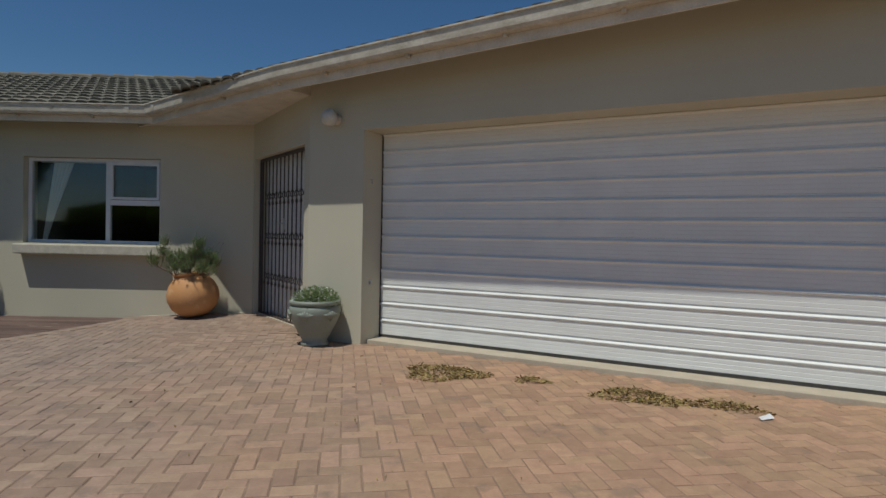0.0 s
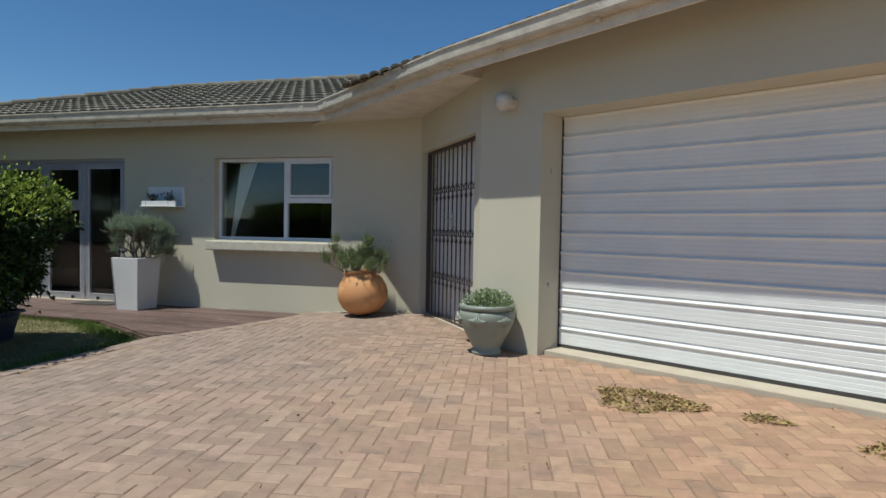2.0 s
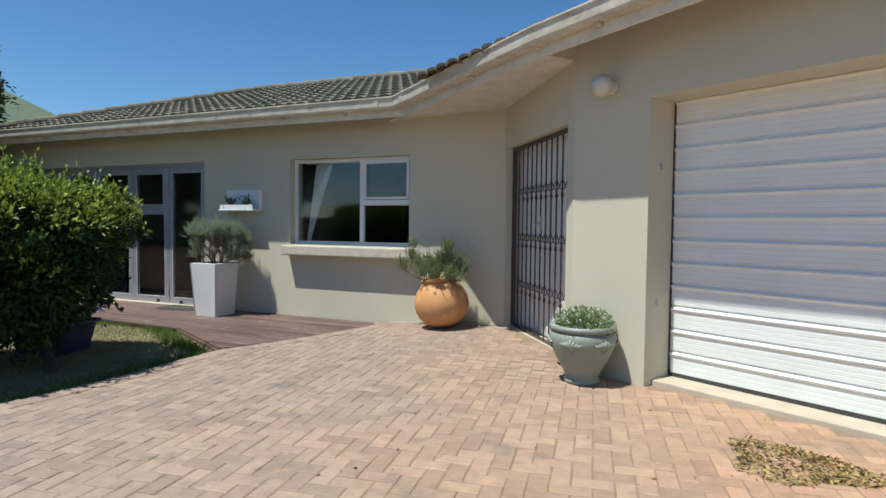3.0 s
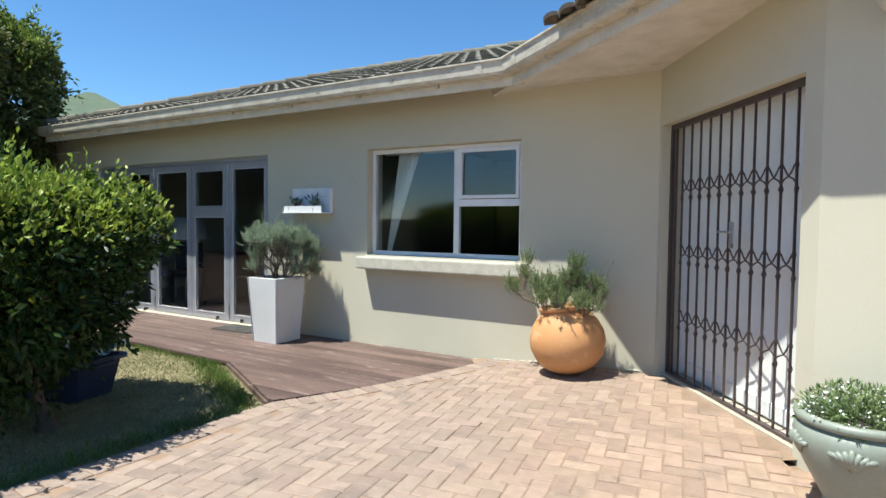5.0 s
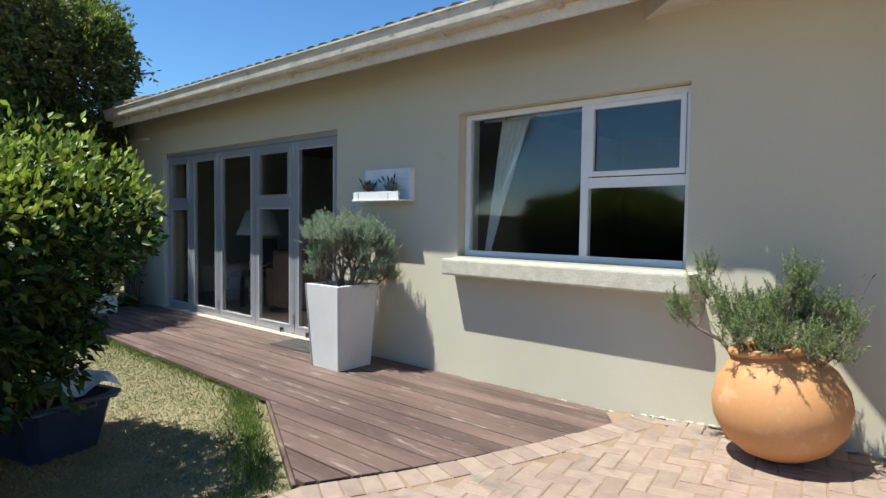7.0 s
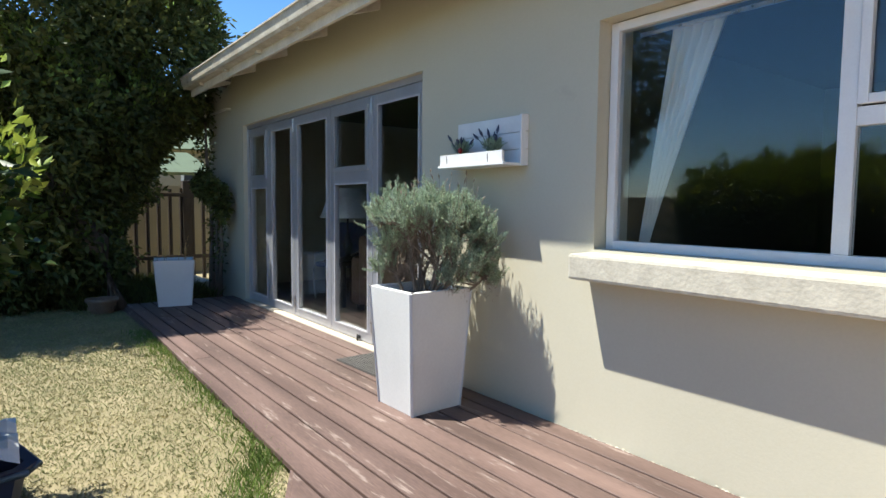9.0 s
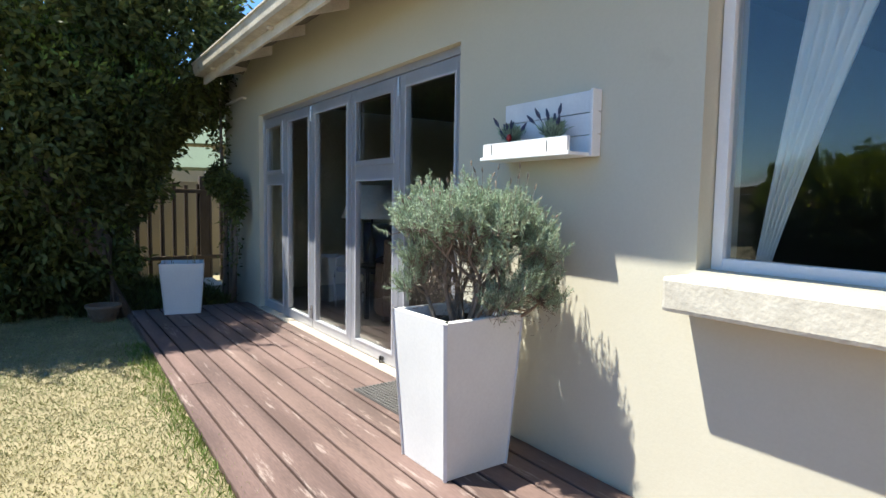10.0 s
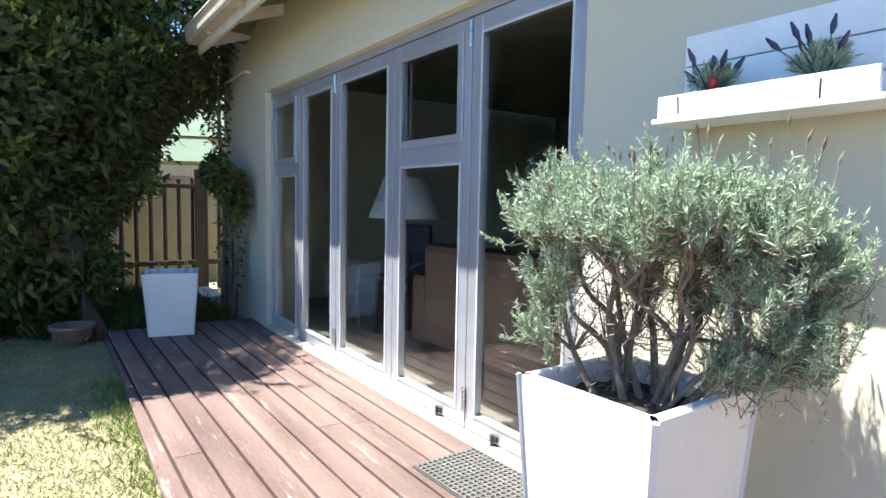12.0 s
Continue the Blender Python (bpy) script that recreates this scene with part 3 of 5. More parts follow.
cap_line("ridge_cap", (-10.2 + W, RIDGE_Y, RIDGE_Z + 0.03), (V_TOP + 2, RIDGE_Y, RIDGE_Z + 0.03), "row of rounded ridge tiles on the house")
cap_line("hip_cap", (-10.2, EAVE_Y, EAVE_Z + 0.06), (-10.2 + W, RIDGE_Y, RIDGE_Z + 0.04), "row of rounded hip tiles on the house")
va, vb = Vector((G_CORNER.x, EAVE_Y, EAVE_Z + 0.05)), Vector((V_TOP, RIDGE_Y, RIDGE_Z + 0.06))
fl = new("valley_flashing", mesh_of("valley_flashing", [va + Vector((-0.16, 0.06, -0.03)), va + Vector((0.75, 0.06, -0.03)), vb + Vector((1.5, 0, 0.0)), vb + Vector((-0.16, 0, 0.0)), va + Vector((-0.16, 0.06, -0.05)), va + Vector((0.75, 0.06, -0.05)), vb + Vector((1.5, 0, -0.02)), vb + Vector((-0.16, 0, -0.02))], [(0, 1, 2, 3), (4, 7, 6, 5), (0, 4, 5, 1), (1, 5, 6, 2), (2, 6, 7, 3), (3, 7, 4, 0)], FLASHING))
tagged(fl, "grey metal valley flashing between two tiled roofs", "flashing", kind="structure")


# ---- window ----
def bar_frame(bm, x0, x1, z0, z1, y0, y1, w, bevel=0.004):
    add_box(bm, x0, x0 + w, y0, y1, z0, z1, bevel)
    add_box(bm, x1 - w, x1, y0, y1, z0, z1, bevel)
    add_box(bm, x0 + w, x1 - w, y0 + 0.001, y1 - 0.001, z0, z0 + w, bevel)
    add_box(bm, x0 + w, x1 - w, y0 + 0.001, y1 - 0.001, z1 - w, z1, bevel)


def pane(dims, parent):
    o = box("pane", dims, GLASS, parent)
    o.visible_shadow = False
    return o


window = empty("window_1", pose(WIN[0], 8.27, WIN[2]), "white aluminium window with one fixed and two small panes", "window", kind="structure")
wx, wz = WIN[1] - WIN[0], WIN[3] - WIN[2]
bm = bmesh.new()
bar_frame(bm, 0.005, wx - 0.005, 0.0, wz - 0.005, -0.03, 0.03, 0.045)
part("window_frame", bm, WHITE_ALU, window)
box("mullion", (1.045, 1.105, -0.028, 0.028, 0.045, wz - 0.05), WHITE_ALU, window, 0.004)
box("transom", (1.105, wx - 0.05, -0.026, 0.026, 0.525, 0.595), WHITE_ALU, window, 0.004)
bm = bmesh.new()
bar_frame(bm, 1.108, wx - 0.052, 0.602, wz - 0.052, -0.042, -0.005, 0.035)
part("sash", bm, WHITE_ALU, window)
pane((0.048, 1.043, -0.004, 0.002, 0.047, wz - 0.052), window)
pane((1.107, wx - 0.052, -0.004, 0.002, 0.047, 0.528), window)
pane((1.145, wx - 0.09, -0.014, -0.008, 0.64, wz - 0.09), window)
sill = box("window_sill", (WIN[0] - 0.03, WIN[1] + 0.08, WALL_Y - 0.165, WALL_Y + 0.10, 0.785, 0.915), SILL, None, 0.016)
tagged(sill, "rough cream plastered sill under the window", "window sill", kind="structure")

# ---- folding doors ----
door = empty("door_1", pose(0, 8.24, 0), "closed grey aluminium folding glass doors", "folding door", kind="structure")
box("door_frame_head", (DOOR[0], DOOR[1], -0.04, 0.04, DOOR[3] - 0.05, DOOR[3]), ALU, door, 0.003)
box("door_frame_jamb", (DOOR[0], DOOR[0] + 0.035, -0.04, 0.04, -0.039, DOOR[3] - 0.05), ALU, door, 0.003)
box("door_frame_jamb", (DOOR[1] - 0.035, DOOR[1], -0.04, 0.04, -0.039, DOOR[3] - 0.05), ALU, door, 0.003)
tagged(box("door_sill", (DOOR[0] - 0.02, DOOR[1] + 0.02, WALL_Y - 0.035, 8.33, -0.15, -0.04), CONCRETE, None, 0.006), "pale plastered threshold under the folding doors", "threshold", kind="structure")
cuts = [DOOR[0] + 0.035, -8.92, -8.20, -7.36, -6.59, DOOR[1] - 0.035]
for j, (a, b) in enumerate(zip(cuts, cuts[1:])):
    a, b = a + 0.004, b - 0.004
    lo, hi, st = -0.034, DOOR[3] - 0.055, 0.075
    split = j in (0, 3)
    bm = bmesh.new()
    add_box(bm, a, a + st, -0.035, 0.015, lo, hi, 0.004)
    add_box(bm, b - st, b, -0.035, 0.015, lo, hi, 0.004)
    add_box(bm, a + st, b - st, -0.034, 0.014, lo, lo + 0.09, 0.004)
    add_box(bm, a + st, b - st, -0.034, 0.014, hi - 0.085, hi, 0.004)
    if split:
        add_box(bm, a + st, b - st, -0.034, 0.014, 1.335, 1.455, 0.004)
    leaf = part("door_leaf", bm, ALU, door)
    if split:
        bm = bmesh.new()
        bar_frame(bm, a + st - 0.02, b - st + 0.02, 1.44, hi - 0.06, -0.05, -0.036, 0.045, 0.004)
        part("vent_sash", bm, ALU, leaf)
        pane((a + st + 0.02, b - st - 0.02, -0.014, -0.008, 1.48, hi - 0.10), leaf)
        pane((a + st - 0.006, b - st + 0.006, -0.012, -0.006, lo + 0.085, 1.34), leaf)
    else:
        pane((a + st - 0.006, b - st + 0.006, -0.012, -0.006, lo + 0.085, hi - 0.08), leaf)
    bm = bmesh.new()
    bar_frame(bm, a + st - 0.004, b - st + 0.004, lo + 0.08, 1.34 if split else hi - 0.08, -0.04, -0.0355, 0.014, 0.0015)
    part("glazing_bead", bm, BEAD, leaf)
    if j in (0, 2, 4):
        for hz in ((0.06, 1.9) if j else (0.06, 0.98, 1.9)):
            bm = bmesh.new()
            for q in range(5):
                lathe(bm, [(0.0, q * 0.026), (0.011, q * 0.026), (0.011, q * 0.026 + 0.023), (0.0, q * 0.026 + 0.023)], 10, (a - 0.004, -0.045, hz))
            part("hinge", bm, CHROME, leaf)
    if j in (3, 4):
        bm = bmesh.new()
        tx = b - 0.25 if j == 3 else a + 0.22
        add_box(bm, tx, tx + 0.05, -0.05, -0.035, lo + 0.014, lo + 0.044, 0.003)
        lathe(bm, [(0.0, 0.0), (0.008, 0.0), (0.008, 0.05), (0.0, 0.05)], 8, (tx + 0.025, -0.055, lo - 0.004))
        part("floor_bolt", bm, DARK, leaf, "small black floor bolt")

# ---- rooms behind the glass ----
def room_plane(name, dims, material, label, category):
    return tagged(box(name, dims, material), label, category, kind="structure")


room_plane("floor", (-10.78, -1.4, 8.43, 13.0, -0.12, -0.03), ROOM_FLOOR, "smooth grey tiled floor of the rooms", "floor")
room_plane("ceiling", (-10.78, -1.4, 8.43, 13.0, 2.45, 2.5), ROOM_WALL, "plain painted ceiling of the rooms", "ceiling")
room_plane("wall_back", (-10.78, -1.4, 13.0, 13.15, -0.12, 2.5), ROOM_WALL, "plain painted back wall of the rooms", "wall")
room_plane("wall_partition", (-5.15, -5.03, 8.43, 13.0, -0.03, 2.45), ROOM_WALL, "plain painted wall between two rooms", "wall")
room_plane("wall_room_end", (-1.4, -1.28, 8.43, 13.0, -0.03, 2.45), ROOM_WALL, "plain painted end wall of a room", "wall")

sofa = empty("sofa", pose(-7.0, 9.24, -0.03), "brown covered sofa with its back to the doors", "sofa")
box("backrest", (-1.0, 1.35, -0.40, -0.18, 0.08, 0.85), BROWN_HIDE, sofa, 0.06)
box("seat", (-1.0, 1.35, -0.17, 0.45, 0.10, 0.42), BROWN_HIDE, sofa, 0.05)
box("armrest", (-1.2, -1.005, -0.38, 0.45, 0.06, 0.60), BROWN_HIDE, sofa, 0.05)
box("armrest", (1.355, 1.55, -0.38, 0.45, 0.06, 0.60), BROWN_HIDE, sofa, 0.05)
for sx in (-1.1, 1.45):
    for sy in (-0.3, 0.38):
        box("foot", (sx - 0.03, sx + 0.03, sy - 0.03, sy + 0.03, 0.0, 0.07), DARK, sofa)

table = empty("side_table", pose(-8.52, 9.0, -0.03), "small dark side table beside the sofa", "table")
box("tabletop", (-0.24, 0.24, -0.2, 0.2, 0.48, 0.52), DARK, table, 0.006)
for sx in (-0.2, 0.2):
    for sy in (-0.16, 0.16):
        box("leg", (sx - 0.02, sx + 0.02, sy - 0.02, sy + 0.02, 0.0, 0.479), DARK, table)
lamp = empty("table_lamp", pose(-8.52, 9.0, 0.493), "table lamp with a wide white tapered shade", "lamp")
bm = bmesh.new()
lathe(bm, [(0.0, 0.0), (0.10, 0.0), (0.10, 0.02), (0.03, 0.05), (0.06, 0.16), (0.03, 0.28), (0.012, 0.32), (0.012, 0.58), (0.0, 0.58)], 20)
part("base", bm, DARK, lamp, smooth=True)
bm = bmesh.new()
lathe(bm, [(0.32, 0.50), (0.19, 0.84), (0.185, 0.84), (0.315, 0.50)], 32)
part("shade", bm, WHITE_WOOD, lamp, "white tapered lamp shade", smooth=True)

chair = empty("chair", pose(-8.95, 9.15, -0.03, 0, 0, 20), "dark blue chair with curved steel arms", "chair")
box("seat", (-0.24, 0.24, -0.24, 0.24, 0.40, 0.47), BLUE_TUB, chair, 0.03)
box("backrest", (-0.24, 0.24, 0.2, 0.26, 0.48, 0.95), BLUE_TUB, chair, 0.025)
for s in (-1, 1):
    bm = bmesh.new()
    tube(bm, [(s * 0.27, 0.24, 0.62), (s * 0.28, 0.0, 0.60), (s * 0.27, -0.2, 0.55), (s * 0.26, -0.24, 0.3), (s * 0.25, -0.22, 0.0)], [0.012] * 5, 8)
    part("arm", bm, CHROME, chair, smooth=True)
    bm = bmesh.new()
    tube(bm, [(s * 0.25, 0.22, 0.0), (s * 0.25, 0.23, 0.62)], [0.012] * 2, 8)
    part("leg", bm, CHROME, chair)

for px, pz, w, h in ((-9.6, 1.25, 0.55, 0.62), (-7.4, 1.2, 0.5, 0.5)):
    pic = empty("wall_picture", pose(px, 12.975, pz), "dark framed picture hung on the room wall", "picture", group="pictures in the living room")
    bm = bmesh.new()
    bar_frame(bm, 0, w, 0, h, -0.025, 0.02, 0.045, 0.004)
    part("frame", bm, DARK, pic)
    box("picture_sheet", (0.04, w - 0.04, -0.01, 0.0, 0.04, h - 0.04), BEIGE, pic)

curtain = empty("curtain", pose(-4.2, 8.42, 0.95), "white curtain tied back beside the window", "curtain")
rows_z, n = 26, 44
verts = []
for r in range(rows_z):
    t = r / (rows_z - 1)
    width = 0.06 + 0.23 * t ** 1.2
    for c in range(n):
        u = c / (n - 1)
        verts.append((0.02 + 0.14 * t + u * width, 0.025 * math.sin(u * 34 + t * 1.5) * (0.4 + 0.6 * t) + 0.02 * t, t * 1.10))
faces = [(r * n + c, r * n + c + 1, (r + 1) * n + c + 1, (r + 1) * n + c) for r in range(rows_z - 1) for c in range(n - 1)]
o = new("cloth", mesh_of("cloth", verts, faces, FABRIC, smooth=True))
o.parent = curtain
bm = bmesh.new()
tube(bm, [(0.0, 0, 1.09), (1.7, 0, 1.09)], [0.012, 0.012], 8)
part("rail", bm, CHROME, curtain)

# ---- garage door ----
gdoor = empty("garage_door", GAR_M @ Matrix.Translation((GAR_OPEN[0], 0.335, 0.036)), "closed white ribbed metal garage door", "garage door", kind="structure")
gw = GAR_OPEN[1] - GAR_OPEN[0]
period = 0.179
prof = [(0.006, 0.0), (0.0, 0.003), (0.0, 0.034), (0.0022, 0.037), (0.0, 0.040), (0.0, 0.070), (0.0022, 0.073), (0.0, 0.076), (0.0, 0.106), (0.0022, 0.109), (0.0, 0.112), (0.0, 0.128), (-0.009, 0.138), (-0.013, 0.146), (-0.011, 0.152), (0.0, 0.163), (0.010, 0.167), (0.010, 0.1785), (0.03, 0.1785), (0.03, 0.0)]
v, f = [], []
for x in (0.015, gw - 0.015):
    v += [(x, y, z) for y, z in prof]
k = len(prof)
f = [(j, j + k, (j + 1) % k + k, (j + 1) % k) for j in range(k)] + [tuple(range(k - 1, -1, -1)), tuple(range(k, 2 * k))]
SLAT = mesh_of("slat", v, f, SHUTTER)
for j in range(12):
    o = new("slat", SLAT)
    o.parent = gdoor
    o.location = (0, 0, 0.029 + j * period)
box("bottom_seal", (0.01, gw - 0.01, -0.004, 0.03, 0.0005, 0.0285), RUBBER, gdoor)
for a, b in ((0.0, 0.014), (gw - 0.014, gw)):
    box("side_seal", (a, b, -0.006, 0.05, 0.0005, 2.15), RUBBER, gdoor)
th = box("threshold", (GAR_OPEN[0] + 0.002, GAR_OPEN[1] - 0.002, 0.10, 0.41, -0.05, 0.036), CONCRETE, None, 0.008)
th.matrix_world = GAR_M
tagged(th, "cream concrete threshold under the garage door", "threshold", kind="structure")
back = box("wall_garage_inside", (0.5, 5.8, 0.40, 0.50, 0.05, 2.5), ROOM_WALL)
back.matrix_world = GAR_M
tagged(back, "plain wall behind the garage door", "wall", kind="structure")

globe = empty("wall_lamp", GAR_M @ Matrix.Translation((0.37, 0, 2.31)), "white opal globe lamp on the garage pier", "lamp")
bm = bmesh.new()
lathe(bm, [(0.0, 0.0), (0.055, 0.0), (0.055, 0.02), (0.04, 0.035), (0.035, 0.075), (0.0, 0.075)], 20)
bmesh.ops.transform(bm, matrix=pose(0, 0, 0, 90, 0, 0), verts=bm.verts)
part("base", bm, TRIM, globe, smooth=True)
bm = bmesh.new()
bmesh.ops.create_uvsphere(bm, u_segments=24, v_segments=16, radius=0.088, matrix=pose(0, -0.135, 0))
part("globe", bm, GLOBE, globe, smooth=True)
for z in (1.68, 0.63):
    s = empty("door_sensor", GAR_M @ Matrix.Translation((GAR_OPEN[0], 0.15, z)), "small round sensor in the garage door reveal", "sensor", group="garage door sensors")
    bm = bmesh.new()
    lathe(bm, [(0.0, 0.0), (0.026, 0.0), (0.026, 0.010), (0.018, 0.012), (0.016, 0.006)], 18)
    bmesh.ops.transform(bm, matrix=pose(0, 0, 0, 0, -90, 0), verts=bm.verts)
    part("ring", bm, WHITE_ALU, s, smooth=True)
    bm = bmesh.new()
    lathe(bm, [(0.0, 0.0068), (0.0155, 0.0068)], 18)
    bmesh.ops.transform(bm, matrix=pose(0, 0, 0, 0, -90, 0), verts=bm.verts)
    part("lens", bm, DARK, s)

# ---- gate ----
gate = empty("security_gate", GATE_M @ Matrix.Translation((0.05, 0.09, 0.06)), "closed brown trellis security gate with lattice links", "gate")
gl = GATE_LEN - 0.19
box("top_rail", (0.0, gl, -0.02, 0.02, 2.0, 2.039), STEEL, gate, 0.003)
box("bottom_rail", (0.0, gl, -0.02, 0.02, 0.0, 0.018), STEEL, gate, 0.003)
box("post", (0.0, 0.03, -0.022, 0.022, 0.018, 2.0), STEEL, gate, 0.003)
box("post", (gl - 0.03, gl, -0.022, 0.022, 0.018, 2.0), STEEL, gate, 0.003)
box("post", (0.055, 0.073, -0.012, 0.012, 0.018, 2.0), STEEL, gate, 0.003)
nb = 11
xs = [0.18 + 0.1355 * j for j in range(nb)]
bmx = bmesh.new()
add_box(bmx, -0.0055, 0.0055, -0.007, 0.007, 0.018, 2.0, 0.0015)
for z in (1.43, 1.57, 0.92, 1.06, 0.40, 0.54):
    add_box(bmx, -0.0075, 0.0075, -0.0095, 0.0095, z - 0.012, z + 0.012, 0.0015)
bar = part("bar", bmx, STEEL, gate)
bar.location.x = xs[0]
for x in xs[1:]:
    o = new("bar", bar.data)
    o.parent = gate
    o.location.x = x
step = xs[1] - xs[0]
bm = bmesh.new()
for s in (1, -1):
    pts = []
    for q in range(9):
        u = -1 + q / 4
        pts.append((step / 2 + u * step / 2, -0.014 * s, s * 0.068 * (abs(u) ** 1.7) * (1 if u > 0 else -1)))
    tube(bm, pts, [0.0052] * 9, 6)
link = part("lattice_link", bm, STEEL, gate)
link.location = (xs[0], 0, 1.50)
for z in (1.50, 0.99, 0.47):
    for x in xs[:-1]:
        if (x, z) != (xs[0], 1.50):
            o = new("lattice_link", link.data)
            o.parent = gate
            o.location = (x, 0, z)
bm = bmesh.new()
add_box(bm, 0.90, 0.945, -0.024, -0.012, 1.07, 1.25, 0.006)
tube(bm, [(0.922, -0.024, 1.18), (0.922, -0.05, 1.18), (0.80, -0.052, 1.18)], [0.008, 0.008, 0.006], 8)
part("lock", bm, CHROME, gate, "dull steel lock plate with a lever")
inner = empty("door_2", GATE_M @ Matrix.Translation((0.03, 0.19, 0.06)), "closed white painted door behind the gate", "door", kind="structure")
box("door_panel", (0.05, gl - 0.01, 0.0, 0.035, 0.01, 2.0), SHUTTER, inner, 0.003)
bm = bmesh.new()
add_box(bm, 0.02, 0.048, -0.015, 0.06, 0.0, 2.03, 0.003)
add_box(bm, gl - 0.008, gl + 0.02, -0.015, 0.06, 0.0, 2.03, 0.003)
add_box(bm, 0.048, gl - 0.008, -0.014, 0.06, 2.002, 2.03, 0.003)
part("door_frame", bm, WHITE_WOOD, inner)
box("kick_board", (0.06, gl - 0.02, -0.012, -0.001, 0.02, 0.12), WHITE_WOOD, inner, 0.003)
th2 = box("gate_threshold", (0.052, GATE_LEN - 0.142, 0.035, 0.235, -0.05, 0.058), CONCRETE)
th2.matrix_world = GATE_M
tagged(th2, "cream concrete threshold under the gate", "threshold", kind="structure")

# ---- deck ----
def edge_x(y):
    """The paving's edge at a y."""
    for (xa, ya), (xb, yb) in zip(PAVE_EDGE, PAVE_EDGE[1:]):
        if yb <= y <= ya:
            return xa + (xb - xa) * (ya - y) / (ya - yb)
    return PAVE_EDGE[0][0]


deck = empty("deck", pose(0, 0, 0), "red-brown stained timber deck before the folding doors", "deck", kind="structure")
pitch, y, number = 0.1405, 8.135, 0
DECK_CORNER, DECK_TIP = (-5.04, 6.875), (-3.56, 6.10)
while y > 6.14:
    y1, y0 = y, max(y - pitch + 0.0135, 6.115)

    def left(yy):
        if yy >= DECK_CORNER[1] - 0.012:
            return -10.05
        return DECK_CORNER[0] + (DECK_TIP[0] - DECK_CORNER[0]) * (DECK_CORNER[1] - yy) / (DECK_CORNER[1] - DECK_TIP[1])

    spans = []
    if left((y0 + y1) / 2) < -9:
        joint = random.choice((-7.9, -7.0, -6.1, -7.45)) + random.uniform(-0.05, 0.05)
        if random.random() < 0.6:
            joint = -9.2 + random.uniform(-0.4, 0.4)
        spans = [((-10.05, -10.05), (joint, joint)), ((joint + 0.003, joint + 0.004), (edge_x(y0) - 0.02, edge_x(y1) - 0.02))]
    else:
        spans = [((left(y0), left(y1)), (edge_x(y0) - 0.02, edge_x(y1) - 0.02))]
    for (l0, l1), (r0, r1) in spans:
        h = random.uniform(-0.0015, 0.0015)
        e = 0.004
        b = DECK_Z - 0.03
        h += DECK_Z
        v = [(l0, y0, b), (r0, y0, b), (r1, y1, b), (l1, y1, b), (l0, y0, h - e), (r0, y0, h - e), (r1, y1, h - e), (l1, y1, h - e), (l0 + e, y0 + e, h), (r0 - e, y0 + e, h), (r1 - e, y1 - e, h), (l1 + e, y1 - e, h)]
        f = [(3, 2, 1, 0), (0, 1, 5, 4), (1, 2, 6, 5), (2, 3, 7, 6), (3, 0, 4, 7), (4, 5, 9, 8), (5, 6, 10, 9), (6, 7, 11, 10), (7, 4, 8, 11), (8, 9, 10, 11)]
        o = new("plank", mesh_of("plank", v, f, DECK))
        o.parent = deck
    y -= pitch
box("edge_board", (-10.05, -5.04, 6.845, 6.866, -0.15, DECK_Z - 0.02), DECK, deck, 0.003)
ang = heading(DECK_CORNER, DECK_TIP)
eb = box("edge_board", (0.0, math.hypot(1.48, 0.775), -0.022, -0.002, -0.15, DECK_Z - 0.02), DECK, deck, 0.003)
eb.matrix_world = pose(DECK_CORNER[0], DECK_CORNER[1], 0, 0, 0, ang)
under = flat("deck_underside", [(-10.04, 6.87), (-5.04, 6.87), (-3.57, 6.11), (-2.74, 8.13), (-10.04, 8.13)], DECK_Z - 0.036, SOIL, "dark soil under the deck boards", "ground")

mat_thing = empty("doormat", pose(-6.06, 7.935, DECK_Z + 0.002, 0, 0, 2), "black rubber doormat lying on the deck", "doormat")
box("backing", (-0.31, 0.31, -0.175, 0.175, 0.0, 0.006), RUBBER, mat_thing, 0.002)
bm = bmesh.new()
for q in range(22):
    add_box(bm, -0.30 + q * 0.028, -0.29 + q * 0.028, -0.17, 0.17, 0.0055, 0.012)
for q in range(13):
    add_box(bm, -0.305, 0.305, -0.17 + q * 0.0278, -0.161 + q * 0.0278, 0.0055, 0.0135)
part("tread", bm, MAT_GREY, mat_thing)


bm = bmesh.new()
tube(bm, [(-10.80, 8.152, 2.35), (-10.80, 8.11, 2.352), (-10.78, 8.10, 2.353), (-10.10, 8.10, 2.353), (-10.08, 8.11, 2.352), (-10.08, 8.152, 2.35)], [0.016] * 6, 10)
tagged(part("wall_rail", bm, TRIM, smooth=True), "short cream painted rail fixed to the house wall", "rail")


